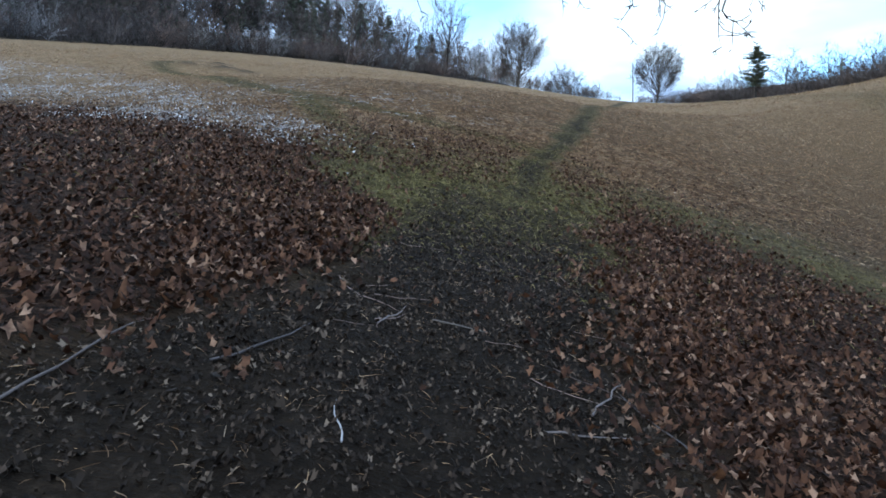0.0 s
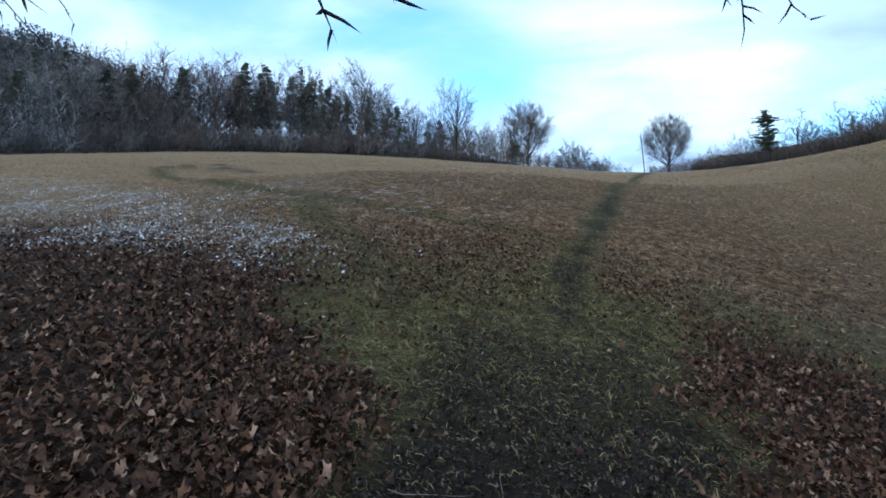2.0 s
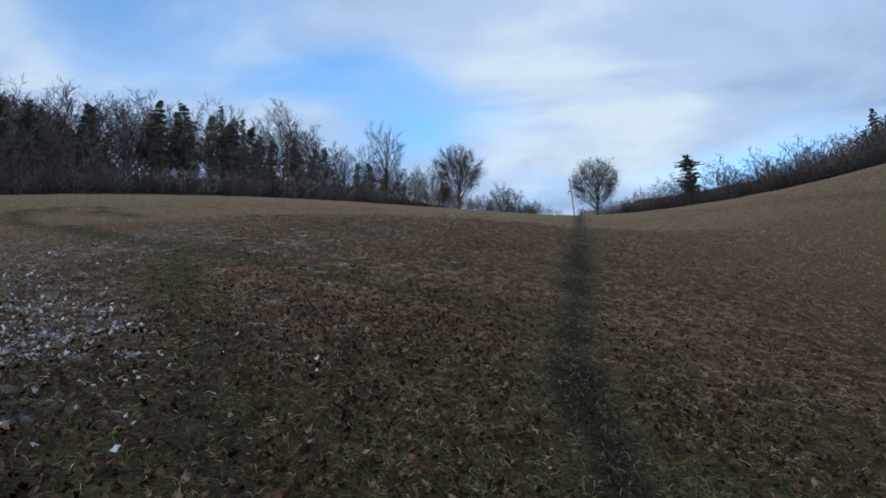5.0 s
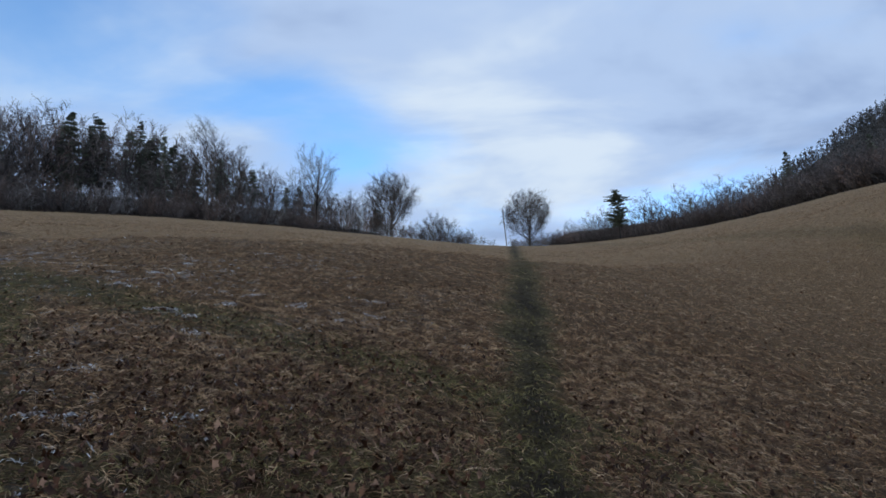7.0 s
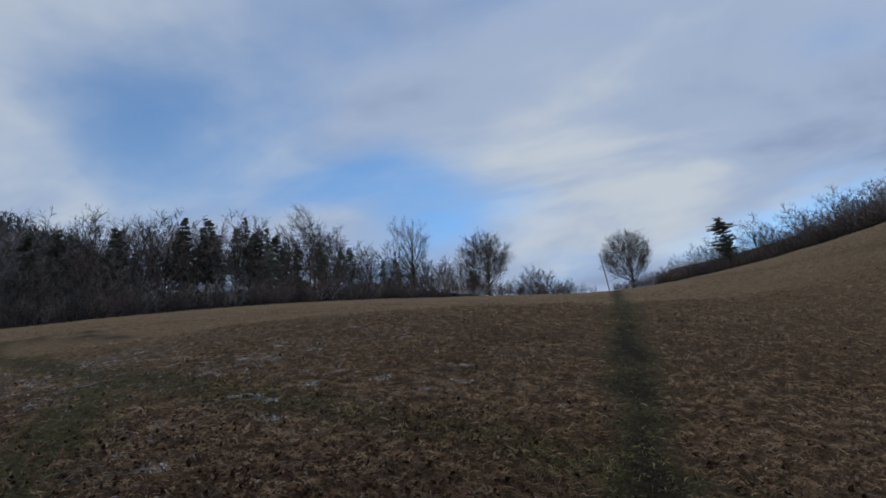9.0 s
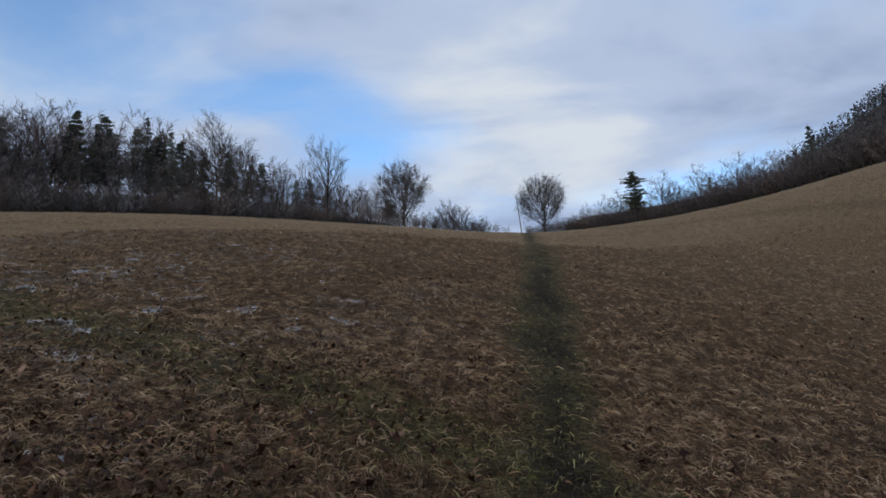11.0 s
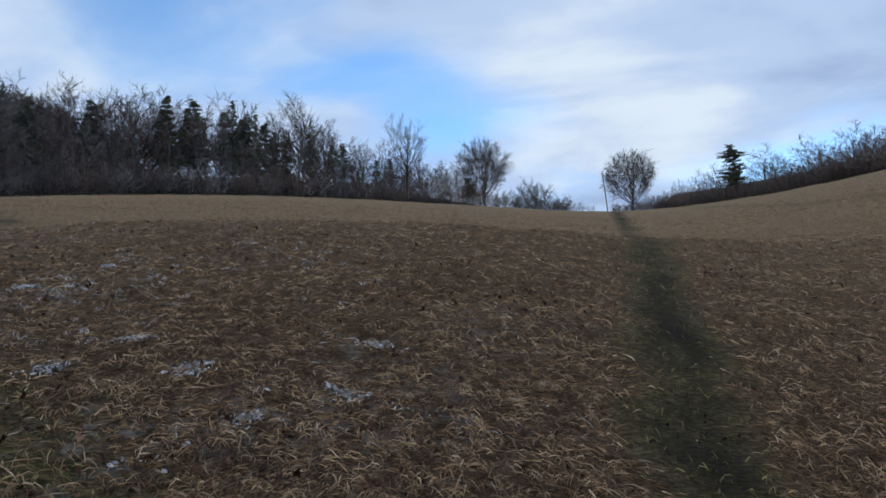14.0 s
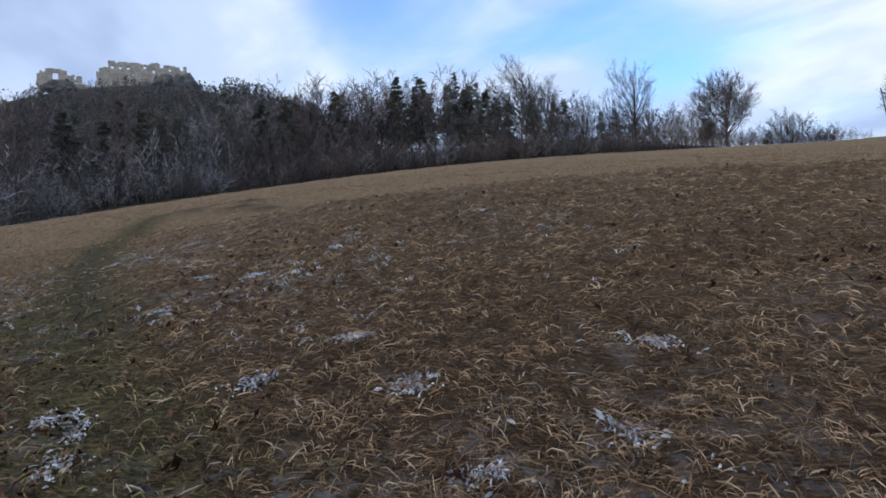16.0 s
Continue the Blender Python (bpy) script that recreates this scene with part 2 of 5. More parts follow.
def ground_material():
    m, nt, ln, b = material("winter_meadow_soil", 0.9, 0.1)
    b.inputs["Sheen Roughness"].default_value = 0.45
    b.inputs["Sheen Tint"].default_value = (0.85, 0.68, 0.48, 1)

    def mask(name):
        at = nt.new("ShaderNodeAttribute")
        at.attribute_name = name
        return at.outputs["Fac"]

    gp = nt.new("ShaderNodeNewGeometry")

    def strands(turn, scale):
        lay = nt.new("ShaderNodeMapping")
        lay.inputs["Rotation"].default_value = (0, 0, radians(turn))
        lay.inputs["Scale"].default_value = (0.28, 1.0, 0.6)
        ln.new(gp.outputs["Position"], lay.inputs[0])
        return tex(nt, ln, scale, 4, 0.65, lay.outputs[0])

    both = nt.new("ShaderNodeMath")
    both.operation = "MAXIMUM"
    ln.new(strands(24, 62.0), both.inputs[0])
    ln.new(strands(-31, 55.0), both.inputs[1])
    fib = both.outputs[0]
    base = ramp(nt, ln, fib, [(0.42, (0.012, 0.008, 0.005)), (0.58, (0.070, 0.044, 0.027)), (0.74, (0.27, 0.185, 0.115))])
    broad = ramp(nt, ln, tex(nt, ln, 0.12, 5), [(0.32, (0.80, 0.80, 0.80)), (0.68, (1.12, 1.06, 0.95))])
    base = blend(nt, ln, 1.0, base, broad, "MULTIPLY")
    clod = ramp(nt, ln, tex(nt, ln, 4.0, 5, 0.7), [(0.4, (0.62, 0.58, 0.55)), (0.6, (1.25, 1.22, 1.2))])
    base = blend(nt, ln, 1.0, base, clod, "MULTIPLY")
    green = ramp(nt, ln, fib, [(0.42, (0.021, 0.0185, 0.007)), (0.56, (0.096, 0.083, 0.033)), (0.72, (0.26, 0.218, 0.10))])
    green = blend(nt, ln, 1.0, green, clod, "MULTIPLY")
    mud = ramp(nt, ln, tex(nt, ln, 14.0, 8, 0.78), [(0.3, (0.005, 0.0033, 0.0023)), (0.55, (0.0155, 0.0105, 0.0073)), (0.75, (0.050, 0.036, 0.026))])
    lit = ramp(nt, ln, tex(nt, ln, 17.0, 6, 0.75), [(0.38, (0.006, 0.003, 0.002)), (0.54, (0.028, 0.014, 0.008)), (0.70, (0.11, 0.06, 0.036))])
    snow = ramp(nt, ln, tex(nt, ln, 5.0, 6, 0.7), [(0.5, (0, 0, 0)), (0.6, (0.6, 0.6, 0.6))])
    # far straw is paler: the light on grass tips is put into the colour
    col = blend(nt, ln, mask("far_lit_grass"), base, ramp(nt, ln, fib, [(0.42, (0.080, 0.049, 0.026)), (0.55, (0.205, 0.133, 0.072)), (0.70, (0.385, 0.265, 0.150))]))
    col = blend(nt, ln, mask("green"), col, green)
    col = blend(nt, ln, mask("leafy"), col, lit)
    col = blend(nt, ln, mask("mud"), col, mud)
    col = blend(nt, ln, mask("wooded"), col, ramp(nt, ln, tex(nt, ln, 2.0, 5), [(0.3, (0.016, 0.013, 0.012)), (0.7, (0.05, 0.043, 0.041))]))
    mul = nt.new("ShaderNodeMath")
    mul.operation = "MULTIPLY"
    ln.new(mask("snowy"), mul.inputs[0])
    ln.new(snow, mul.inputs[1])
    col = blend(nt, ln, mul.outputs[0], col, (0.6, 0.64, 0.7))
    ln.new(col, b.inputs["Base Color"])
    # dry standing grass of the open slope catches light along its fibres
    bare = nt.new("ShaderNodeMath")
    bare.operation = "MULTIPLY_ADD"
    ln.new(mask("green"), bare.inputs[0])
    bare.inputs[1].default_value, bare.inputs[2].default_value = -0.055, 0.06
    fuzz = nt.new("ShaderNodeMath")
    fuzz.operation = "MULTIPLY"
    ln.new(mask("far_lit_grass"), fuzz.inputs[0])
    ln.new(bare.outputs[0], fuzz.inputs[1])
    ln.new(fuzz.outputs[0], b.inputs["Sheen Weight"])
    bump(nt, ln, b, fib, 1.0, 0.04)
    return m


MAT_GROUND = ground_material()


# ---- helpers for meshes ----
def mesh_from(name, verts, faces, mat, smooth=False):
    me = bpy.data.meshes.new(name)
    me.from_pydata(verts, [], faces)
    me.materials.append(mat)
    if smooth:
        me.shade_smooth()
    return me


def mesh_arrays(name, co, tris, mat):
    """A mesh of triangles straight from arrays."""
    me = bpy.data.meshes.new(name)
    me.vertices.add(len(co))
    me.vertices.foreach_set("co", np.ascontiguousarray(co, dtype=np.float32).ravel())
    me.loops.add(tris.size)
    me.loops.foreach_set("vertex_index", np.ascontiguousarray(tris, dtype=np.int32).ravel())
    me.polygons.add(len(tris))
    me.polygons.foreach_set("loop_start", np.arange(0, tris.size, 3, dtype=np.int32))
    me.update(calc_edges=True)
    me.validate()
    me.materials.append(mat)
    return me


def part(name, me, parent, label=""):
    ob = new(name, me)
    ob.parent = parent
    return tagged(ob, label)


# ---- the land ----
NEAR = (-1.408, -0.236, 0.248, -0.178, 0.150, -0.077, 0.098)
PIVOT_X, PIVOT_Y, PIVOT_Z = 0.7, 9.0, 2.05
AZ = [-180, -120, -75, -54, -48, -41, -29, -22, -14, -5, 1, 7, 15, 18, 23, 30, 38, 48, 60, 90, 130, 180]
EL = [-9, -3, 7.5, 10.4, 11.3, 12.6, 13.9, 14.3, 14.4, 13.9, 13.2, 12.5, 11.1, 10.7, 10.4, 10.4, 10.8, 11.9, 11.5, 5, -6, -9]
RIM_AZ = [-180, -90, -62, -50, -40, -25, -10, 0, 8, 16, 22, 32, 42, 60, 90, 180]
RIM_R = [90, 70, 62, 70, 80, 95, 110, 122, 135, 142, 140, 132, 122, 108, 100, 90]
FINE_AZ = np.arange(-180, 181.0)
KERN = np.exp(-0.5 * (np.arange(-9, 10) / 3.0) ** 2)
FINE_EL = np.convolve(np.pad(np.interp(FINE_AZ, AZ, EL), 9, mode="edge"), KERN / KERN.sum(), "valid")
FINE_TAN = np.tan(np.radians(FINE_EL))


def lattice(ix, iy, seed):
    h = np.sin(ix * 127.1 + iy * 311.7 + seed * 74.7) * 43758.5453
    return h - np.floor(h)


def vnoise(x, y, seed=0):
    """Smooth value noise, 0 to 1, on arrays."""
    ix, iy = np.floor(x), np.floor(y)
    fx, fy = x - ix, y - iy
    fx, fy = fx * fx * (3 - 2 * fx), fy * fy * (3 - 2 * fy)
    a, b = lattice(ix, iy, seed), lattice(ix + 1, iy, seed)
    c, d = lattice(ix, iy + 1, seed), lattice(ix + 1, iy + 1, seed)
    return (a * (1 - fx) + b * fx) * (1 - fy) + (c * (1 - fx) + d * fx) * fy


def fbm(x, y, seed=0, octaves=4):
    total, amp, norm = 0.0, 1.0, 0.0
    for k in range(octaves):
        total = total + amp * vnoise(x * 2.0 ** k, y * 2.0 ** k, seed + k)
        norm += amp
        amp *= 0.5
    return total / norm


def smooth(a, b, v):
    t = np.clip((v - a) / (b - a), 0, 1)
    return t * t * (3 - 2 * t)


def hump(x, y, cx, cy, rad):
    return np.exp(-((x - cx) ** 2 + (y - cy) ** 2) / (2 * rad * rad))


def ridge_hump(x, y):
    """The castle hill: long across the view, steep towards the meadow."""
    a = math.radians(-44)
    dx, dy = x - CASTLE_X, y - CASTLE_Y
    lateral, depth = dx * math.cos(a) - dy * math.sin(a), dx * math.sin(a) + dy * math.cos(a)
    return np.exp(-0.5 * ((lateral / 120) ** 2 + (depth / 62) ** 2))


def polar(az, r):
    a = math.radians(az)
    return PIVOT_X + r * math.sin(a), PIVOT_Y + r * math.cos(a)


CASTLE_X, CASTLE_Y = polar(-44, 330)
RIGHT_HILL_X, RIGHT_HILL_Y = polar(59, 430)
MOUNDS = [(-12.6, 30.8, 0.45, 0.2), (-10.9, 31.0, 0.6, 0.15), (-11.8, 32.6, 0.5, 0.12), (-9.6, 30.4, 0.4, 0.1)]


def height(x, y):
    x, y = np.asarray(x, float), np.asarray(y, float)
    dx, dy = x - PIVOT_X, y - PIVOT_Y
    r = np.hypot(dx, dy)
    az = np.degrees(np.arctan2(dx, dy))
    slope = np.interp(az, FINE_AZ, FINE_TAN)
    rim = np.interp(az, RIM_AZ, RIM_R) + 1.0
    rr = np.minimum(r, rim)
    # banks beyond the rim are added as dark backing for gaps between stems
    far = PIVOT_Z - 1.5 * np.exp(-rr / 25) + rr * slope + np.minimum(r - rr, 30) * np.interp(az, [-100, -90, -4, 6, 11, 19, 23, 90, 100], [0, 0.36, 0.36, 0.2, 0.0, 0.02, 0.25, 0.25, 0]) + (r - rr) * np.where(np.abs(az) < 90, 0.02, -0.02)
    cx, cy = np.clip(x, -12, 12), np.clip(y, -6, 24)
    near = NEAR[0] + NEAR[1] * cx + NEAR[2] * cy + NEAR[3] * cx * cx / 20 + NEAR[4] * cx * cy / 20 + NEAR[5] * cy * cy / 20 + NEAR[6] * cy ** 3 / 400
    w = smooth(6, 28, r)
    z = near * (1 - w) + far * w
    z = z + smooth(110, 240, r) * (96 * ridge_hump(x, y) + 106 * hump(x, y, RIGHT_HILL_X, RIGHT_HILL_Y, 110))
    for mx, my, rad, h in MOUNDS:
        z = z + h * hump(x, y, mx, my, rad)
    bumps = (fbm(x * 0.9, y * 0.9, 5, 3) - 0.5) * 0.10 + (fbm(x * 4.0, y * 4.0, 9, 3) - 0.5) * 0.065
    return z + bumps * (1 + smooth(15, 60, r) * 2) * np.clip(1.5 - trail_mask(x, y), 0.3, 1)


def line_distance(x, y, pts):
    best = np.full(np.shape(x), 1e9)
    for (ax, ay), (bx, by) in zip(pts[:-1], pts[1:]):
        vx, vy = bx - ax, by - ay
        t = np.clip(((x - ax) * vx + (y - ay) * vy) / (vx * vx + vy * vy), 0, 1)
        best = np.minimum(best, np.hypot(x - ax - t * vx, y - ay - t * vy))
    return best


MAIN_TRAIL = [(0.0, -8.0), (0.1, 2.0), (0.3, 5.0), (0.9, 8.0), (1.6, 11.5), (2.5, 14.6), (3.7, 18.0), (4.9, 21.7), (8.6, 33.0), (16.0, 56.0), (30.0, 99.0), (43.0, 140.0)]
LEFT_TRAIL = [(2.2, 14.0), (0.8, 15.3), (-0.8, 16.4), (-2.7, 18.0), (-4.6, 19.6), (-6.5, 21.3), (-9.6, 24.8), (-12.6, 28.3), (-14.2, 31.0), (-13.5, 34.0)]
SIDE_TRAIL = [(-0.6, 8.6), (-1.5, 12.0), (-2.3, 13.8), (-3.2, 16.0), (-4.0, 18.4)]
FIELD_TRACK = [(13.0, 8.0), (16.0, 24.0), (17.4, 38.0), (24.0, 58.0), (33.0, 80.0)]


def wobble(x, y):
    return (fbm(x * 1.3, y * 1.3, 21, 3) - 0.5) * 0.7


def trail_mask(x, y):
    d = line_distance(x, y, MAIN_TRAIL) + wobble(x, y)
    return 1 - smooth(0.15, 0.68, d)


def mask_green(x, y):
    w = wobble(x, y)
    a = 0.85 * (1 - smooth(0.0, 0.62, line_distance(x, y, MAIN_TRAIL) + w))
    b = 0.8 * (1 - smooth(0.05, 0.9, line_distance(x, y, LEFT_TRAIL) + w * 0.6))
    c = 0.9 * (1 - smooth(0.2, 0.8, line_distance(x, y, SIDE_TRAIL) + w * 0.6))
    d = 0.3 * (1 - smooth(0.3, 1.1, line_distance(x, y, FIELD_TRACK) + w))
    e = 0.9 * (1 - smooth(9.5, 15.5, y - 0.15 * x + 6 * w + 0.65 * np.maximum(np.abs(x - 0.4) - 1.2, 0))) * (0.15 + 0.85 * smooth(3.5, 6.0, y))
    return np.clip(np.maximum.reduce([a, b, c, d, e]), 0, 1)


def mask_mud(x, y):
    w = wobble(x, y)
    d = line_distance(x, y, MAIN_TRAIL) + w * 0.8
    wide = 0.92 + 0.25 * smooth(4, 0, y)
    start = (1 - smooth(wide - 0.3, wide + 0.35, d)) * (1 - 0.3 * smooth(5.0, 7.5, y + 2 * w) - 0.7 * smooth(7.0, 10.5, y + 3 * w))
    start = np.maximum(start, 0.95 * smooth(-0.25, 0.35, x + np.interp(y, [-5, 1.5, 2.3, 2.7, 3.4, 4.0, 5.5], [3.1, 2.4, 1.6, 1.4, 1.05, 0.6, 0.5]) + 0.6 * w) * smooth(0.9, 0.3, x) * smooth(6.0, 3.5, y))
    worn = (1 - smooth(-0.05, 0.42, d)) * (0.5 + 0.4 * smooth(0.35, 0.6, fbm(x * 0.6, y * 0.6, 41, 3)))
    side = (0.22 + 0.3 * smooth(-1.5, -4.5, x)) * (1 - smooth(-0.1, 0.6, line_distance(x, y, LEFT_TRAIL) + w * 0.4)) + 0.25 * (1 - smooth(0.0, 0.4, line_distance(x, y, SIDE_TRAIL) + w * 0.4)) + 0.14 * (1 - smooth(0.0, 0.6, line_distance(x, y, FIELD_TRACK) + w * 0.4))
    mounds = 0.0
    for mx, my, rad, h in MOUNDS:
        mounds = mounds + hump(x, y, mx, my, rad * 0.8)
    return np.clip(np.maximum.reduce([start, worn, side, 0.95 * mounds]), 0, 1)


def mask_leafy(x, y):
    w = wobble(x, y) * 1.2
    edge_l = np.interp(y, [-5, 1.5, 2.3, 2.7, 3.4, 4.0, 5.7, 7.3, 9.0, 12.0], [-3.2, -2.4, -1.6, -1.4, -1.05, -0.6, -0.8, -1.3, -1.8, -2.6])
    edge_r = np.interp(y, [-5, 2.3, 3.7, 5.0, 6.2, 8.3, 10.0, 12.0], [0.6, 0.55, 0.68, 1.1, 1.6, 2.4, 3.1, 3.9])
    left = smooth(-0.75, 0.5, edge_l - x + w * 1.6) * (1 - 0.72 * smooth(7.6, 10.4, y + 0.65 * x + w * 2) - 0.28 * smooth(10.5, 14.5, y + 0.55 * x + w * 2))
    right = smooth(-0.8, 0.6, x - edge_r + w * 1.6) * (1 - smooth(8.2, 11.4, y + 0.8 * (x - 3.5) + w * 3))
    spill = 0.22 * hump(x, y, 3.6, 12.0, 2.4) + 0.34 * hump(x, y, -2.2, 12.2, 2.6) + 0.06 * hump(x, y, 0.5, 9.0, 4.0)
    return np.clip(np.maximum(np.maximum(left, right), spill), 0, 1) * (1 - 0.6 * mask_mud(x, y)) * (1 - 0.75 * trail_mask(x, y) * smooth(5, 8, y))


def mask_meadow(x, y):
    """Where tall dry grass grows: the open slope past the trees' litter."""
    w = wobble(x, y) * 2
    d = y - 0.12 * np.abs(x) + w
    return smooth(8.0, 14.0, d) * (1 - 0.92 * mask_green(x, y)) * (1 - 0.75 * mask_leafy(x, y)) * (1 - np.minimum(1, 1.4 * mask_mud(x, y))) * (1 - 0.85 * trail_mask(x, y))


def mask_snowy(x, y):
    clump = smooth(0.42, 0.66, fbm(x * 0.8, y * 0.8, 81, 3))
    band = smooth(-2.6, 2.2, wobble(x, y) * 4.0 + y - np.interp(x, [-18, -10.9, -7.9, -4.9, -3, -1.6], [20.0, 15.9, 13.9, 11.9, 10.7, 8.7])) * smooth(-0.8, -3.0, x) * (1 - smooth(-1.5, 1.8, y + wobble(x, y) * 2 - np.interp(x, [-18, -14, -10, -6, -3, -1.4], [26.0, 25.5, 21.6, 17.4, 13.4, 11.2])))
    spill = 0.22 * smooth(9.0, 12.0, y) * smooth(0.3, -2.0, x) * (1 - smooth(19, 24, y))
    above = 0.42 * hump(x, y, -0.8, 17.6, 1.9) + 0.42 * hump(x, y, -4.6, 21.2, 2.6)
    under = 0.55 * smooth(-9, 1.5, np.hypot(x - PIVOT_X, y - PIVOT_Y) - 64) * smooth(-36, -46, np.degrees(np.arctan2(x - PIVOT_X, y - PIVOT_Y))) * (1 - smooth(8, 14, np.hypot(x - PIVOT_X, y - PIVOT_Y) - 66))
    right = 0.2 * (hump(x, y, 5.4, 10.4, 1.2) + hump(x, y, 3.6, 9.2, 0.8) + hump(x, y, 2.5, 7.6, 0.45)) * (0.3 + 0.7 * clump)
    return np.clip(np.maximum.reduce([band * (0.25 + 0.75 * clump), spill * clump, above * clump, right, under]) * (1 - mask_green(x, y)), 0, 1)


def build_ground():
    n_az = 440
    radii = [0.0]
    step = 0.11
    while radii[-1] < 3200:
        radii.append(radii[-1] + step)
        if radii[-1] > 9:
            step *= 1.024
    radii = np.array(radii[1:])
    ang = np.radians(np.arange(n_az) * 360.0 / n_az)
    x = (PIVOT_X + radii[:, None] * np.sin(ang)[None]).ravel()
    y = (PIVOT_Y + radii[:, None] * np.cos(ang)[None]).ravel()
    x, y = np.append(x, PIVOT_X), np.append(y, PIVOT_Y)
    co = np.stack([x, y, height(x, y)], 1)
    rows = len(radii)
    i, j = np.meshgrid(np.arange(rows - 1), np.arange(n_az), indexing="ij")
    a, b = i * n_az + j, i * n_az + (j + 1) % n_az
    c, d = a + n_az, b + n_az
    tris = np.concatenate([np.stack([a, c, b], -1).reshape(-1, 3), np.stack([b, c, d], -1).reshape(-1, 3)])
    k = np.arange(n_az)
    tris = np.concatenate([tris, np.stack([np.full(n_az, rows * n_az), k, (k + 1) % n_az], -1)])
    me = mesh_arrays("ground", co, tris[:, ::-1], MAT_GROUND)
    for name, fn in (("green", mask_green), ("mud", mask_mud), ("leafy", mask_leafy), ("snowy", mask_snowy), ("far_lit_grass", mask_far_lit_grass), ("wooded", mask_wooded)):
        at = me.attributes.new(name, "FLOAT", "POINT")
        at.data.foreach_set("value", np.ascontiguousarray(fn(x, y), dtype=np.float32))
    me.shade_smooth()
    return tagged(new("ground", me), "sloping winter meadow with dry grass and muddy trail", "ground", kind="structure")


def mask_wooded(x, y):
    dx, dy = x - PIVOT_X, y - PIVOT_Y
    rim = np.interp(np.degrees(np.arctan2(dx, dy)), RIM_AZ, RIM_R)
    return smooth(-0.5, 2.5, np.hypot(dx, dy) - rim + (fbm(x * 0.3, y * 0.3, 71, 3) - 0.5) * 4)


def mask_far_lit_grass(x, y):
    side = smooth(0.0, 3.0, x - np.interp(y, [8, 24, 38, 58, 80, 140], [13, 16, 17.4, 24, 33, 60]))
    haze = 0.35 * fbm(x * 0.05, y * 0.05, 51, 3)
    # distance term paints in lit blade tips, as seen at a low angle
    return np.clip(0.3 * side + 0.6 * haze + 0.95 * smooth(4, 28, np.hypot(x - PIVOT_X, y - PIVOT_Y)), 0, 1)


build_ground()


# ---- ground cover ----
def scatter(count, r0, r1, seed, spread=62.0):
    """Places strewn ahead of the walked line, thinning with distance."""
    rng = np.random.default_rng(seed)
    s = rng.random(count)
    ox, oy = 1.4 * s, 14.0 * s
    az = np.radians(rng.uniform(-spread, spread, count))
    r = np.exp(rng.uniform(math.log(r0), math.log(r1), count))
    return ox + r * np.sin(az), oy + r * np.cos(az), r, rng


def blades(name, x, y, r, rng, length, rise, mat, label, category, curl=0.9, width=0.0026):
    n = len(x)
    heading = 5.0 * (fbm(x * 1.7, y * 1.7, 61, 3) - 0.5) + np.pi * (rng.random(n) > 0.5) + rng.normal(0, 1.0, n)
    ln_ = rng.uniform(length[0], length[1], n)
    hi = rng.uniform(rise[0], rise[1], n) * (0.3 + 1.6 * fbm(x * 3.0, y * 3.0, 63, 2))
    w = width * (1 + r / 20.0) * rng.uniform(0.6, 1.5, n)
    cx, sx = np.cos(heading), np.sin(heading)
    z = height(x, y) - 0.012
    bend = rng.normal(0, curl, n) * ln_
    tip_z = height(x + cx * ln_ - sx * bend, y + sx * ln_ + cx * bend) - z

    roll = rng.uniform(0.35, 2.8, n)
    flat_w, tall_w = np.cos(roll), np.sin(roll)

    def at(f, zz, wf, side):
        px = x + cx * ln_ * f - sx * (bend * f * f + side * w * wf * flat_w)
        py = y + sx * ln_ * f + cx * (bend * f * f + side * w * wf * flat_w)
        return np.stack([px, py, z + zz + side * w * wf * tall_w], 1)

    end_z = hi * rng.uniform(-0.2, 0.8, n) + tip_z
    low_z, top_z = hi * 0.8 + tip_z * 0.3, hi * 1.05 + tip_z * 0.68
    co = np.stack([at(0, 0 * hi, 0, 0), at(0.3, low_z, 1, -1), at(0.3, low_z, 1, 1), at(0.68, top_z, 0.8, -1), at(0.68, top_z, 0.8, 1), at(1.0, end_z, 0, 0)], 1).reshape(-1, 3)
    k = np.arange(n)[:, None, None] * 6
    tris = (np.array([[0, 2, 1], [1, 2, 4], [1, 4, 3], [3, 4, 5]])[None] + k).reshape(-1, 3)
    return tagged(new(name, mesh_arrays(name, co, tris, mat)), label, category, kind="stuff")


x, y, r, rng = scatter(560000, 2.1, 64.0, 11)
keep = rng.random(len(x)) < mask_meadow(x, y) * (1 - smooth(30.0, 64.0, r))
blades("dry_grass", x[keep], y[keep], r[keep], rng, (0.04, 0.12), (0.006, 0.034), MAT_STRAW, "matted straw-brown dry meadow grass", "grass", 0.6, 0.0019)
x, y, r, rng = scatter(150000, 1.0, 70.0, 12)
keep = (rng.random(len(x)) < mask_green(x, y) * (1 - 0.85 * mask_mud(x, y)) * (y > 4.5) + 0.06 * (y > 6)) & (rng.random(len(x)) > mask_leafy(x, y) * 0.8)
blades("green_grass", x[keep], y[keep], r[keep], rng, (0.03, 0.09), (0.01, 0.04), MAT_GREEN, "short dull green trodden grass along the trail", "grass", 0.2)
x, y, r, rng = scatter(60000, 2.0, 45.0, 13)
keep = rng.random(len(x)) < mask_snowy(x, y) * np.where(x > 0.5, 0.5, 0.12) + 0.004 * mask_meadow(x, y)
blades("frosted_grass", x[keep], y[keep], r[keep], rng, (0.05, 0.12), (0.01, 0.04), MAT_FROST, "pale frosted blades of dead grass", "grass", 0.6, 0.0013)


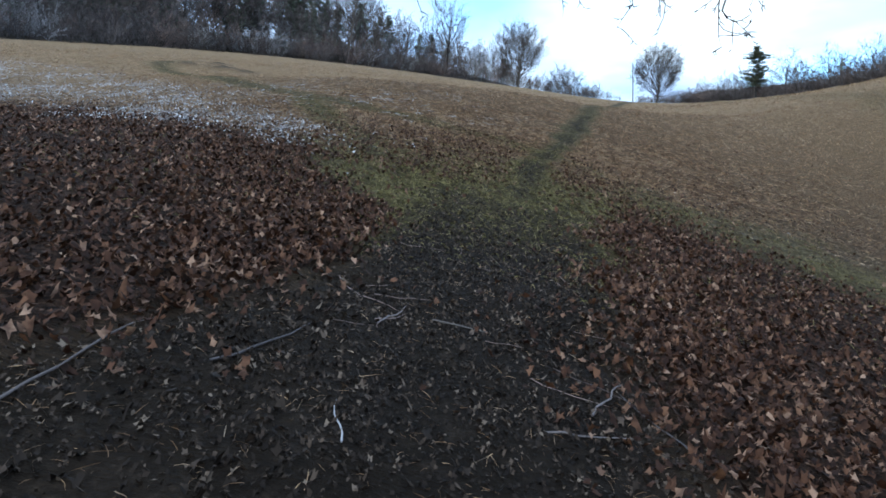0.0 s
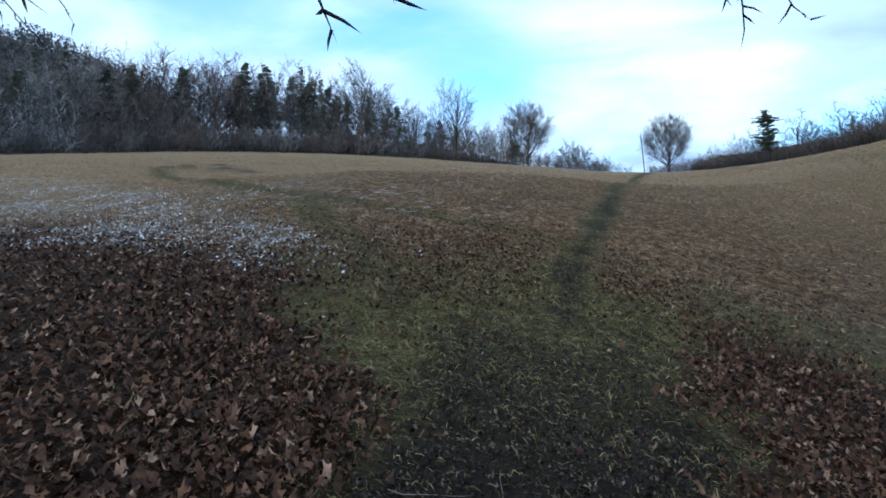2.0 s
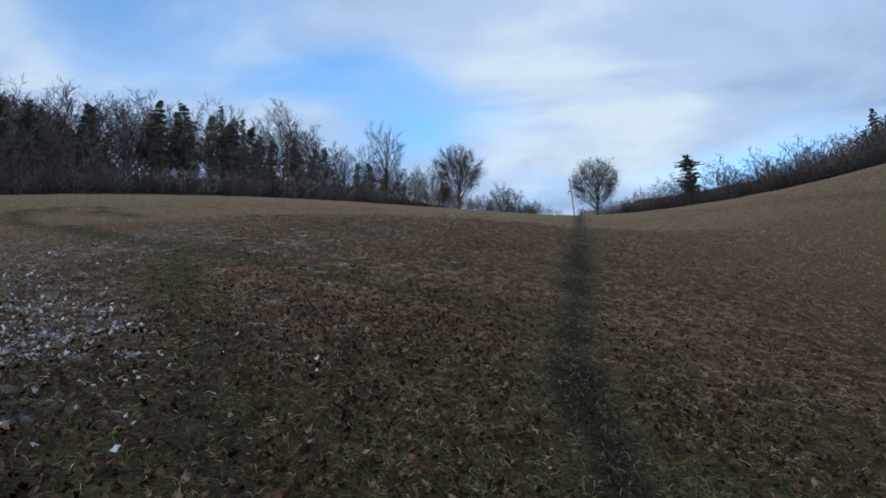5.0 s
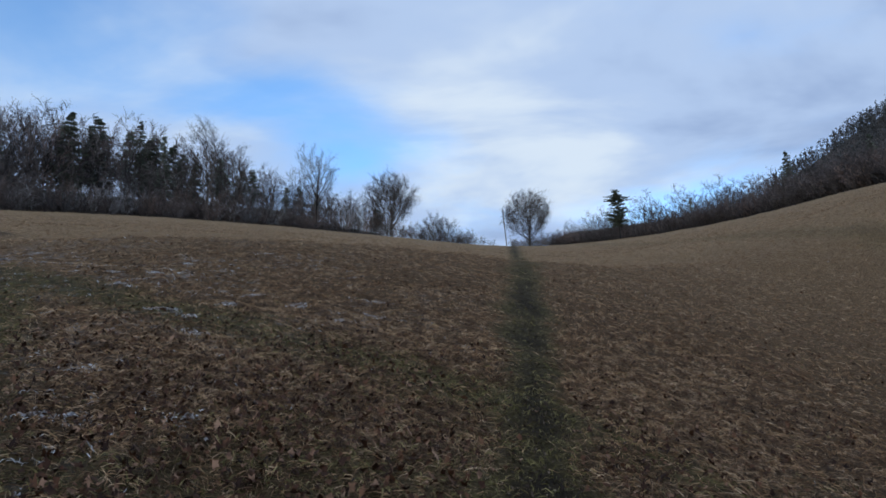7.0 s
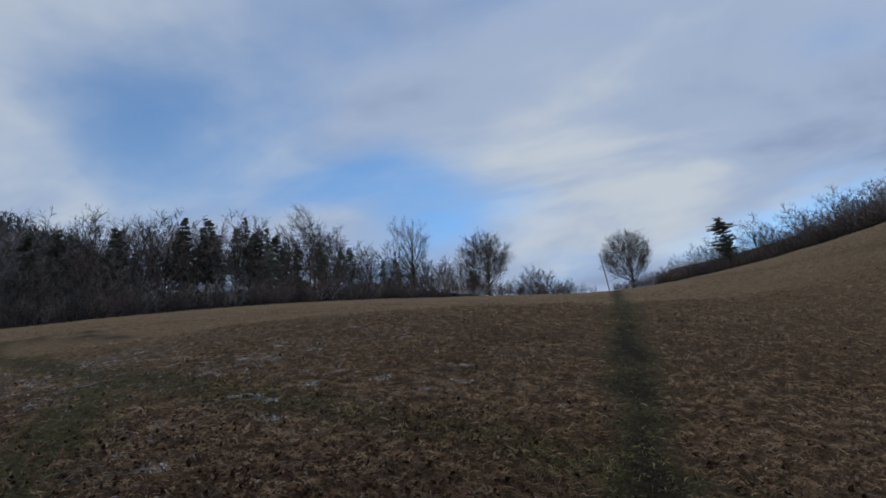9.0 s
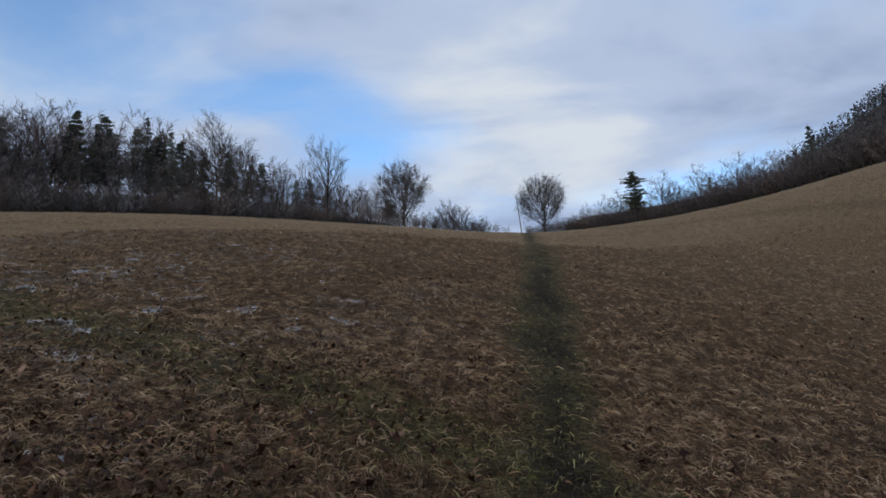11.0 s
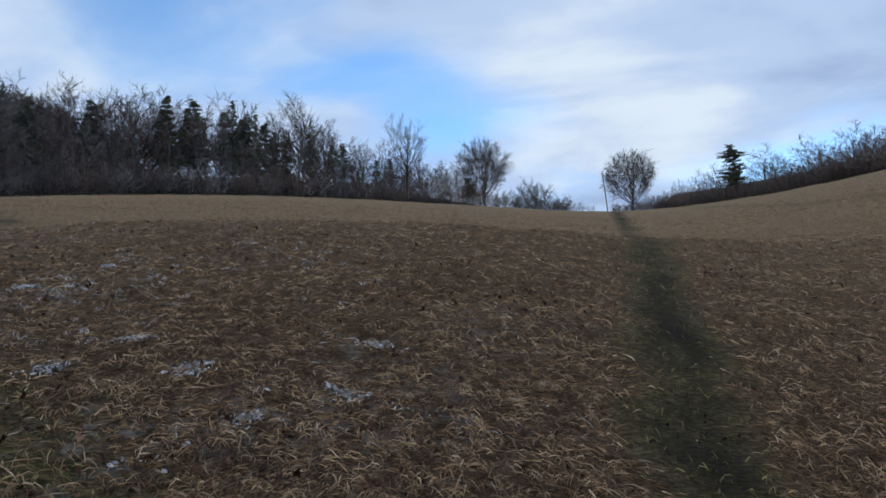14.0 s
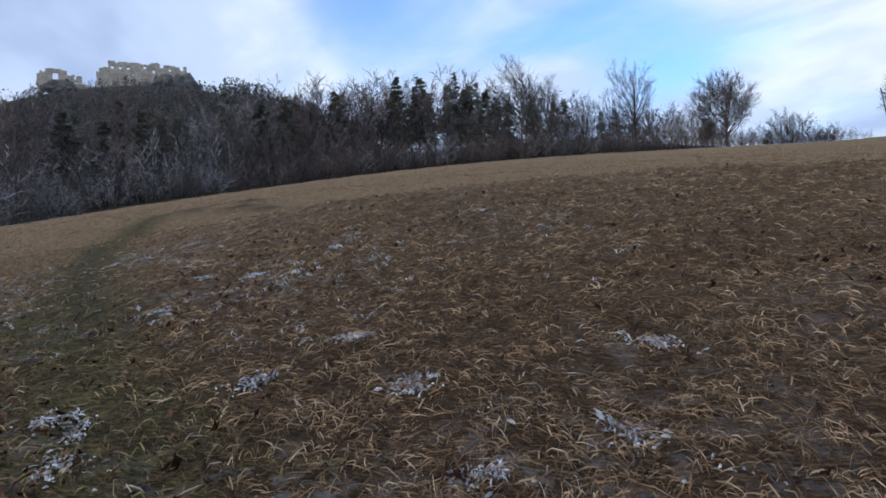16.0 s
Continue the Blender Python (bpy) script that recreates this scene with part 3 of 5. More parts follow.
def tufts(name, cx, cy, rng, per, length, rise, width, mat, label, spread=0.05, category="grass"):
    """Tussocks of long arching strands that lean one way and lie over one another."""
    n = len(cx) * per
    lean = np.repeat(6.28 * fbm(cx * 0.5, cy * 0.5, 67, 2) * 2 + rng.normal(0, 0.7, len(cx)), per)
    big = np.repeat(rng.uniform(0.6, 1.25, len(cx)), per)
    x = np.repeat(cx, per) + rng.normal(0, spread, n) * big
    y = np.repeat(cy, per) + rng.normal(0, spread, n) * big
    way = lean + rng.normal(0, 1.2, n)
    ln_ = rng.uniform(length[0], length[1], n) * big
    hi = rng.uniform(rise[0], rise[1], n) * big
    wid = width * rng.uniform(0.6, 1.5, n)
    curl = rng.normal(0, 1.6, n)
    steps = 5
    base = height(x, y) - 0.01
    rows = []
    px, py, a = x.copy(), y.copy(), way.copy()
    for k in range(steps):
        t = k / (steps - 1)
        if k:
            px, py = px + np.cos(a) * ln_ / (steps - 1), py + np.sin(a) * ln_ / (steps - 1)
            a = a + curl / (steps - 1)
        z = np.maximum(base, height(px, py) - 0.005) + hi * 4 * t * (1 - t) ** 0.8 * 0.9 + 0.006
        w = wid * (1 - 0.75 * t)
        dx, dy = -np.sin(a) * w, np.cos(a) * w
        tilt = w * rng.uniform(-1.0, 1.0, n)
        rows += [np.stack([px - dx, py - dy, z - tilt], 1), np.stack([px + dx, py + dy, z + tilt], 1)]
    co = np.stack(rows, 1).reshape(-1, 3)
    f = []
    for k in range(steps - 1):
        f += [[2 * k, 2 * k + 1, 2 * k + 3], [2 * k, 2 * k + 3, 2 * k + 2]]
    tris = (np.array(f)[None] + (np.arange(n) * 2 * steps)[:, None, None]).reshape(-1, 3)
    return tagged(new(name, mesh_arrays(name, co, tris, mat)), label, category, kind="stuff")


x, y, r, rng = scatter(44000, 1.8, 15.0, 21)
keep = rng.random(len(x)) < np.clip(mask_meadow(x, y) * 1.1, 0, 1) * smooth(0.30, 0.58, fbm(x * 1.6, y * 1.6, 65, 2)) * (y > 9)
tufts("grass_tussocks", x[keep], y[keep], rng, 11, (0.05, 0.15), (0.008, 0.034), 0.0011, MAT_TUSSOCK, "long dry grass tussocks bent over and matted")
x, y, r, rng = scatter(14000, 1.2, 12.0, 22)
keep = rng.random(len(x)) < mask_green(x, y) * (1 - mask_mud(x, y)) ** 2 * (1 - 0.7 * mask_leafy(x, y)) * (y > 4.5) + 0.03 * mask_meadow(x, y)
tufts("green_tussocks", x[keep], y[keep], rng, 7, (0.03, 0.09), (0.01, 0.03), 0.0013, MAT_GREEN, "small olive green grass tufts beside the trail", 0.04)

LEAF_ANG = np.radians([0, 38, 68, 112, 160, 225, 285, 322])
LEAF_RAD = np.array([1.05, 0.5, 0.95, 0.48, 0.8, 0.5, 0.95, 0.5])
LOBE_ANG = np.radians([0, 35, 62, 105, 150, 210, 255, 298, 325])
LOBE_RAD = np.array([1.0, 0.55, 0.9, 0.5, 0.8, 0.8, 0.5, 0.9, 0.55])


def leaf_cloud(name, x, y, rng, size, mat, label, lift=0.03, category="leaves"):
    n = len(x)
    s = rng.uniform(size[0], size[1], n)
    yaw = rng.uniform(0, 2 * np.pi, n)
    tx, ty = rng.normal(0, 0.6, n), rng.normal(0, 0.6, n) + 0.2
    curl = rng.uniform(-0.5, 0.9, n)
    z = height(x, y) + rng.uniform(0.004, lift, n)
    lx = np.concatenate([[0.0], LEAF_RAD * np.cos(LEAF_ANG)])
    ly = np.concatenate([[0.0], LEAF_RAD * np.sin(LEAF_ANG) * 0.8])
    a = lx[None] * np.cos(yaw)[:, None] - ly[None] * np.sin(yaw)[:, None]
    b = lx[None] * np.sin(yaw)[:, None] + ly[None] * np.cos(yaw)[:, None]
    up_ = curl[:, None] * (0.6 * ly[None] ** 2 + 0.3 * lx[None] ** 2) + rng.normal(0, 0.22, (n, len(lx)))
    zz = z[:, None] + s[:, None] * (a * tx[:, None] + b * ty[:, None] + up_)
    co = np.stack([x[:, None] + a * s[:, None], y[:, None] + b * s[:, None], zz], -1).reshape(-1, 3)
    k = len(lx)
    fan = np.array([[0, 1 + i, 1 + (i + 1) % (k - 1)] for i in range(k - 1)])
    tris = (fan[None] + (np.arange(n) * k)[:, None, None]).reshape(-1, 3)
    return tagged(new(name, mesh_arrays(name, co, tris, mat)), label, category, kind="stuff")


x, y, r, rng = scatter(160000, 1.6, 15.0, 14)
keep = rng.random(len(x)) < np.clip(mask_leafy(x, y) ** 1.6 * 0.97 + 0.004 * (y < 13) * (rng.random(len(x)) > mask_mud(x, y)), 0, 1)
litter = leaf_cloud("leaf_litter", x[keep], y[keep], rng, (0.017, 0.039), MAT_LEAF, "thick brown oak leaf litter on the ground", 0.05)


def loose_leaves(parent, count):
    """Single leaves on top of the litter beside the start of the trail."""
    rng = random.Random(710)
    shapes = []
    for k in range(6):
        v = [(0, 0, 0)] + [(rad * math.cos(a), 0.8 * rad * math.sin(a), 0.3 * rng.uniform(-0.5, 1.2) * rad * rad) for a, rad in zip(LOBE_ANG, LOBE_RAD)]
        n = len(LOBE_ANG)
        v += [(p[0] * 0.98, p[1] * 0.98, p[2] - 0.03) for p in v]
        f = [(0, 1 + i, 1 + (i + 1) % n) for i in range(n)]
        f += [(n + 1, n + 2 + (i + 1) % n, n + 2 + i) for i in range(n)]
        f += [(1 + i, n + 2 + i, n + 2 + (i + 1) % n, 1 + (i + 1) % n) for i in range(n)]
        shapes.append(mesh_from("leaf", v, f, MAT_LOOSELEAF))
    made = 0
    while made < count:
        x, y = rng.uniform(-3.0, 3.2), rng.uniform(1.4, 6.5)
        if rng.random() > float(mask_leafy(np.array([x]), np.array([y]))[0]) + 0.03:
            continue
        ob = new("leaf", rng.choice(shapes))
        ob.parent = parent
        size = rng.uniform(0.022, 0.038)
        z = float(height(np.array([x]), np.array([y]))[0]) + rng.uniform(0.03, 0.055)
        ob.matrix_basis = pose(x, y, z, rng.gauss(12, 16), rng.gauss(0, 16), rng.uniform(0, 360)) @ Matrix.Diagonal((size, size, size, 1))
        made += 1


loose_leaves(litter, 300)
x, y, r, rng = scatter(44000, 1.8, 13.0, 23)
keep = rng.random(len(x)) < (y > 9) * (1 - trail_mask(x, y)) * (0.07 + 0.42 * smooth(0.42, 0.66, fbm(x * 0.45, y * 0.45, 29, 3)))
leaf_cloud("meadow_leaves", x[keep], y[keep], rng, (0.016, 0.036), MAT_LEAF, "single brown oak leaves caught in the dry grass", 0.035)
x, y, r, rng = scatter(150000, 5.0, 30.0, 15)
keep = rng.random(len(x)) < (x < 0.5) * mask_snowy(x, y) * 0.75 * (1 - smooth(12.5, 14.5, y) * smooth(-6.0, -2.5, x)) * (1 - smooth(18.0, 22.0, y + 0.35 * (x + 4)))
leaf_cloud("frosted_leaves", x[keep], y[keep], rng, (0.012, 0.033), MAT_FROST, "fallen leaves dusted with frost and snow", 0.06)
x, y, r, rng = scatter(95000, 1.0, 12.0, 16)
keep = rng.random(len(x)) < mask_mud(x, y) * 0.9
leaf_cloud("trail_litter", x[keep], y[keep], rng, (0.005, 0.018), MAT_CHIP, "broken leaf bits trodden into dark mud", 0.012, "litter")
debris = np.random.default_rng(35)
x, y = debris.uniform(-2.6, 1.6, 42000), debris.uniform(0.8, 8.0, 42000)
keep = debris.random(len(x)) < mask_mud(x, y) * (0.35 + 0.65 * smooth(0.35, 0.62, fbm(x * 2.2, y * 2.2, 93, 3)))
leaf_cloud("mud_crumbs", x[keep], y[keep], debris, (0.005, 0.017), MAT_CHIP, "small brown leaf crumbs strewn over trodden mud", 0.014, "litter")
x, y = debris.uniform(-2.4, 1.8, 5200), debris.uniform(1.0, 8.0, 5200)
keep = debris.random(len(x)) < mask_mud(x, y) * 0.7
blades("dead_stalks", x[keep], y[keep], np.full(int(keep.sum()), 2.0), debris, (0.03, 0.13), (0.003, 0.014), MAT_STRAW, "thin pale dead stalks lying on the mud", "stalks", 0.35, 0.0011)
x, y, r, rng = scatter(30000, 1.0, 5.5, 18)
keep = rng.random(len(x)) < mask_mud(x, y) * (y < 5.0) * np.where(x < -0.5, 0.3, 0.06)
leaf_cloud("trampled_leaves", x[keep], y[keep], rng, (0.014, 0.034), MAT_CHIP, "grey wet leaves trampled into the mud", 0.02)


SNOW_SPOTS = [(-1.3, 16.8), (-1.6, 16.9), (-0.7, 17.4), (0.2, 17.4), (1.3, 18.1), (-0.4, 18.0), (-2.2, 19.5), (-1.9, 20.5), (-2.9, 19.6), (-5.2, 21.2), (0.7, 16.8), (1.2, 17.2), (-1.1, 16.5), (-0.9, 15.8), (-1.5, 14.3), (-1.3, 13.2), (-2.6, 11.7), (-4.8, 16.2), (-4.0, 14.1), (-2.2, 11.8), (-0.5, 13.2), (-2.4, 18.5), (-1.9, 9.2)]


def snow_patches(seed, count):
    """Small remnants of thin snow, each a low uneven cushion."""
    x, y, r, rng = scatter(count, 2.5, 40.0, seed)
    keep = rng.random(len(x)) < mask_snowy(x, y) ** 1.5 * 0.6 * (x < 2) + 0.0025 * ((y > 12) & (x < 3))
    crumbs = 9
    big = np.array(SNOW_SPOTS)
    many = np.repeat(big, 3, axis=0)
    x = np.concatenate([x[keep], many[:, 0] + rng.normal(0, 0.09, len(many))])
    y = np.concatenate([y[keep], many[:, 1] + rng.normal(0, 0.05, len(many))])
    reach = np.repeat(rng.uniform(0.03, 0.10, len(x)), crumbs)
    x = np.repeat(x, crumbs) + rng.normal(0, 1.0, len(reach)) * reach
    y = np.repeat(y, crumbs) + rng.normal(0, 0.6, len(reach)) * reach
    n = len(x)
    s = 0.0025 + np.minimum(rng.exponential(0.0032, n), 0.010)
    yaw = rng.normal(0.3, 0.7, n)
    k = 7
    ang = np.linspace(0, 2 * np.pi, k, endpoint=False)
    rad = rng.uniform(0.3, 1.6, (n, k))
    lx, ly = rad * np.cos(ang)[None] * 1.7, rad * np.sin(ang)[None] * 0.75
    px = x[:, None] + s[:, None] * (lx * np.cos(yaw)[:, None] - ly * np.sin(yaw)[:, None])
    py = y[:, None] + s[:, None] * (lx * np.sin(yaw)[:, None] + ly * np.cos(yaw)[:, None])
    ix, iy = x[:, None] + (px - x[:, None]) * 0.55, y[:, None] + (py - y[:, None]) * 0.55
    outer = np.stack([px, py, height(px, py) + 0.006], -1)
    inner = np.stack([ix, iy, height(ix, iy) + 0.011 + 0.4 * s[:, None] * rng.uniform(0, 1, (n, k))], -1)
    mid = np.stack([x, y, height(x, y) + 0.013 + 0.3 * s], -1)[:, None]
    co = np.concatenate([outer, inner, mid], 1).reshape(-1, 3)
    f = []
    for i in range(k):
        j = (i + 1) % k
        f += [[i, j, k + i], [j, k + j, k + i], [k + i, k + j, 2 * k]]
    tris = (np.array(f)[None] + (np.arange(n) * (2 * k + 1))[:, None, None]).reshape(-1, 3)
    return tagged(new("snow_remnants", mesh_arrays("snow_remnants", co, tris, MAT_SNOW)), "scattered small white remnants of old snow", "snow", kind="stuff")


snow_patches(17, 12000)
frost_rng = np.random.default_rng(33)
fx, fy = frost_rng.uniform(-7.5, 1.5, 2600), frost_rng.uniform(11.0, 22.0, 2600)
keep = frost_rng.random(2600) < smooth(0.42, 0.62, fbm(fx * 0.7, fy * 0.7, 87, 3)) * smooth(1.8, -2.5, fx - 0.15 * (fy - 16)) * (1 - mask_green(fx, fy))
tufts("frosted_tussocks", fx[keep], fy[keep], frost_rng, 7, (0.03, 0.10), (0.008, 0.026), 0.003, MAT_FROST, "tufts of grass rimmed with white frost", 0.03, "frost")
spots = np.repeat(np.array(SNOW_SPOTS), 8, axis=0)
rng_np = np.random.default_rng(31)
tufts("snowy_tussocks", spots[:, 0] + rng_np.normal(0, 0.06, len(spots)), spots[:, 1] + rng_np.normal(0, 0.05, len(spots)), rng_np, 10, (0.025, 0.075), (0.006, 0.018), 0.0058, MAT_SNOW, "snow clinging to bent grass blades in small tufts", 0.022, "snow")


# ---- trees ----
class Wood:
    """Gathers tapered branch tubes of one mesh."""

    def __init__(self):
        self.v, self.f = [], []

    def tube(self, pts, radii, sides):
        base = len(self.v)
        for i, p in enumerate(pts):
            d = (pts[min(i + 1, len(pts) - 1)] - pts[max(i - 1, 0)]).normalized()
            u = d.orthogonal().normalized()
            w = d.cross(u)
            if i == len(pts) - 1 and radii[i] < 0.004:
                self.v.append(tuple(p))
                continue
            for k in range(sides):
                a = 2 * math.pi * k / sides
                self.v.append(tuple(p + (u * math.cos(a) + w * math.sin(a)) * radii[i]))
        for i in range(len(pts) - 1):
            a0, b0 = base + i * sides, base + (i + 1) * sides
            last = i == len(pts) - 2 and radii[-1] < 0.004
            for k in range(sides):
                k2 = (k + 1) % sides
                self.f.append((a0 + k, a0 + k2, b0) if last else (a0 + k, a0 + k2, b0 + k2, b0 + k))


def wander(rng, p, d, length, n, bend, lift):
    pts = [p.copy()]
    d = d.normalized()
    for _ in range(n):
        d = (d + Vector((rng.uniform(-bend, bend), rng.uniform(-bend, bend), rng.uniform(-bend, bend) + lift))).normalized()
        pts.append(pts[-1] + d * (length / n))
    return pts


def side_way(rng, d, angle, spin):
    u = d.orthogonal().normalized()
    u = Matrix.Rotation(spin, 3, d) @ u
    return (d * math.cos(angle) + u * math.sin(angle)).normalized()


def along(pts, t):
    k = min(int(t * (len(pts) - 1)), len(pts) - 2)
    f = t * (len(pts) - 1) - k
    return pts[k].lerp(pts[k + 1], f), (pts[k + 1] - pts[k]).normalized()


def bare_tree_meshes(seed, h, counts, bole=0.25, spread=0.42, thick=0.02, angle=(0.5, 0.95), lift=0.10, twig=0.013, twig_mat=None, even=0.2, dome=None, fork=0.6):
    """Trunk and crown meshes of a leafless tree of height h, by three orders of branching."""
    rng = random.Random(seed)
    trunk, crown = Wood(), Wood()
    tp = wander(rng, Vector((0, 0, -0.3)), Vector((0, 0, 1)), h * 0.88 + 0.3, 8, 0.10, 0.05)
    r0 = h * thick
    trunk.tube(tp, [r0 * (1.35 if i == 0 else 1.0) * (1 - i / 8.6) for i in range(9)], 7)
    n1, n2, n3, n4 = counts
    for i in range(n1):
        t = bole + (1 - bole) * (i + rng.random() * 0.8) / n1
        p, d = along(tp, min(t, 0.99))
        u = (t - bole) / (1 - bole)
        l1 = h * spread * (0.95 + 0.25 * u - 0.85 * u * u) * rng.uniform(1 - 1.2 * even, 1 + 0.7 * even)
        a = rng.uniform(*angle) * (1 - 0.5 * u)
        b1 = wander(rng, p, side_way(rng, d, a, i * 2.4 + rng.uniform(-0.4, 0.4)), l1, 5, 0.16, lift)
        if dome:
            wide, mid, deep = dome
            p, d = along(tp, bole + fork * (1 - bole) * u ** 1.3)
            turn, rise = i * 2.4 + rng.uniform(-0.3, 0.3), math.asin(min(1.0, -0.22 + 1.22 * u))
            goal = Vector((wide * h * math.cos(rise) * math.cos(turn), wide * h * math.cos(rise) * math.sin(turn), h * (mid + deep * math.sin(rise)))) * rng.uniform(1 - even, 1.0)
            goal.z = max(goal.z, p.z)
            l1 = (goal - p).length
            sag = Vector((0, 0, -0.06 * l1 * (1 - u)))
            b1 = [p.lerp(goal, k / 5) + sag * (4 * (k / 5) * (1 - k / 5)) + Vector([rng.uniform(-0.02, 0.02) * l1 * (k > 0) for _ in range(3)]) for k in range(6)]
            l1 *= 0.78
        rb = max(r0 * 0.5 * (1 - 0.6 * u), 0.025)
        trunk.tube(b1, [rb * (1 - 0.82 * k / 5) for k in range(6)], 4)
        for j in range(n2):
            t2 = 0.35 + 0.65 * ((j + rng.random()) / n2) ** 0.75
            p2, d2 = along(b1, min(t2, 0.99))
            l2 = l1 * rng.uniform(0.28, 0.46) * (1.15 - 0.4 * t2)
            b2 = wander(rng, p2, side_way(rng, d2, rng.uniform(0.4, 0.9), rng.uniform(0, 6.28)), l2, 3, 0.2, lift)
            crown.tube(b2, [max(rb * 0.35, twig * 1.3), twig * 1.2, twig, 0.0], 3)
            for k in range(n3):
                p3, d3 = along(b2, min(0.2 + 0.8 * (k + rng.random()) / n3, 0.99))
                l3 = l2 * rng.uniform(0.35, 0.6)
                b3 = wander(rng, p3, side_way(rng, d3, rng.uniform(0.4, 0.9), rng.uniform(0, 6.28)), l3, 2, 0.25, lift)
                crown.tube(b3, [twig, twig * 0.8, 0.0], 3)
                for q in range(n4):
                    p4, d4 = along(b3, min(0.15 + 0.85 * (q + rng.random()) / n4, 0.99))
                    b4 = wander(rng, p4, side_way(rng, d4, rng.uniform(0.4, 0.9), rng.uniform(0, 6.28)), l3 * rng.uniform(0.4, 0.7), 1, 0.2, lift)
                    crown.tube(b4, [twig * 0.8, 0.0], 3)
    return mesh_from("trunk", trunk.v, trunk.f, MAT_BARK, True), mesh_from("crown", crown.v, crown.f, twig_mat or MAT_TWIG)


def shrub_meshes(seed, h, stems, counts, twig_mat, twig=0.012, lean=0.5):
    rng = random.Random(seed)
    wood, crown = Wood(), Wood()
    n2, n3 = counts
    for i in range(stems):
        a = i * 2.4 + rng.uniform(-0.4, 0.4)
        s = rng.uniform(0.05, lean)
        p0 = Vector((math.cos(a) * 0.25 * h * rng.random(), math.sin(a) * 0.25 * h * rng.random(), -0.2))
        b1 = wander(rng, p0, Vector((math.cos(a) * s, math.sin(a) * s, 1)), h * rng.uniform(0.6, 1.05), 5, 0.16, 0.02)
        wood.tube(b1, [0.04, 0.034, 0.028, 0.022, 0.016, 0.008], 3)
        for j in range(n2):
            p2, d2 = along(b1, min(0.1 + 0.9 * (j + rng.random()) / n2, 0.99))
            l2 = h * rng.uniform(0.18, 0.34)
            b2 = wander(rng, p2, side_way(rng, d2, rng.uniform(0.5, 1.1), rng.uniform(0, 6.28)), l2, 2, 0.2, 0.08)
            crown.tube(b2, [twig * 1.2, twig, 0.0], 3)
            for k in range(n3):
                p3, d3 = along(b2, min(0.1 + 0.9 * (k + rng.random()) / n3, 0.99))
                b3 = wander(rng, p3, side_way(rng, d3, rng.uniform(0.5, 1.1), rng.uniform(0, 6.28)), l2 * rng.uniform(0.35, 0.6), 1, 0.2, 0.05)
                crown.tube(b3, [twig, 0.0], 3)
    return mesh_from("stems", wood.v, wood.f, MAT_BARK), mesh_from("twigs", crown.v, crown.f, twig_mat)


def conifer_meshes(seed, h, width, first=0.15, whorls=17, per=7, droop=-0.1, ragged=0.35, taper=lambda u: (1 - u) ** 0.9):
    """A spruce or pine: whorls of boughs, each hung with small needle sprays."""
    rng = random.Random(seed)
    trunk = Wood()
    trunk.tube([Vector((0, 0, -0.3)), Vector((0.05, 0, h * 0.5)), Vector((0, 0, h))], [h * 0.014, h * 0.009, 0.01], 6)
    v, f = [], []
    for i in range(whorls):
        u = (i + rng.uniform(-0.3, 0.3)) / whorls
        z = h * (first + (0.985 - first) * max(u, 0))
        reach = width * taper(max(u, 0)) * (1 + rng.uniform(-ragged, ragged)) + 0.12
        for j in range(per):
            a = rng.uniform(0, 6.28)
            l = reach * rng.uniform(0.6, 1.1)
            d = Vector((math.cos(a), math.sin(a), droop + rng.uniform(-0.15, 0.25)))
            side = Vector((-math.sin(a), math.cos(a), 0))
            p = Vector((0, 0, z + h * rng.uniform(-0.04, 0.04)))
            n = max(3, int(l / 0.28))
            for k in range(n):
                t = (k + 0.7) / n
                c = p + d * l * t + Vector((0, 0, -0.12 * l * t * t))
                s = (0.24 + 0.2 * l * (1 - t)) * rng.uniform(0.7, 1.2)
                for sgn in (-1, 1):
                    tip = c + side * sgn * s + d * s * 0.7 + Vector((0, 0, rng.uniform(-0.16, 0.1)))
                    b = len(v)
                    v += [tuple(c - d * 0.10), tuple(c + d * 0.16 + Vector((0, 0, 0.07))), tuple(tip), tuple(c + side * sgn * s * 0.5 + Vector((0, 0, -0.10)))]
                    f += [(b, b + 1, b + 2), (b, b + 2, b + 3), (b + 1, b + 3, b + 2)]
    return mesh_from("trunk", trunk.v, trunk.f, MAT_BARK, True), mesh_from("crown", v, f, MAT_NEEDLE)


def thing(name, parts, label, category, group=""):
    ob = new(name)
    for pname, me in parts:
        part(pname, me, ob)
    return tagged(ob, label, category, group)


def stand(x, y, turn, size, sink=0.05):
    z = float(height(np.array([x]), np.array([y]))[0])
    return Matrix.Translation((x, y, z - sink)) @ Matrix.Rotation(turn, 4, "Z") @ Matrix.Diagonal((size[0], size[0], size[1], 1))


class Kinds:
    """Models built once at first use and copied to their places."""

    def __init__(self, models):
        self.models, self.used = models, set()

    def place(self, k, x, y, turn, width, tall):
        ob = self.models[k]
        m = stand(x, y, turn, (width, tall))
        if k in self.used:
            ob = copy_thing(ob, Matrix())
        self.used.add(k)
        ob.matrix_basis = m
        return ob


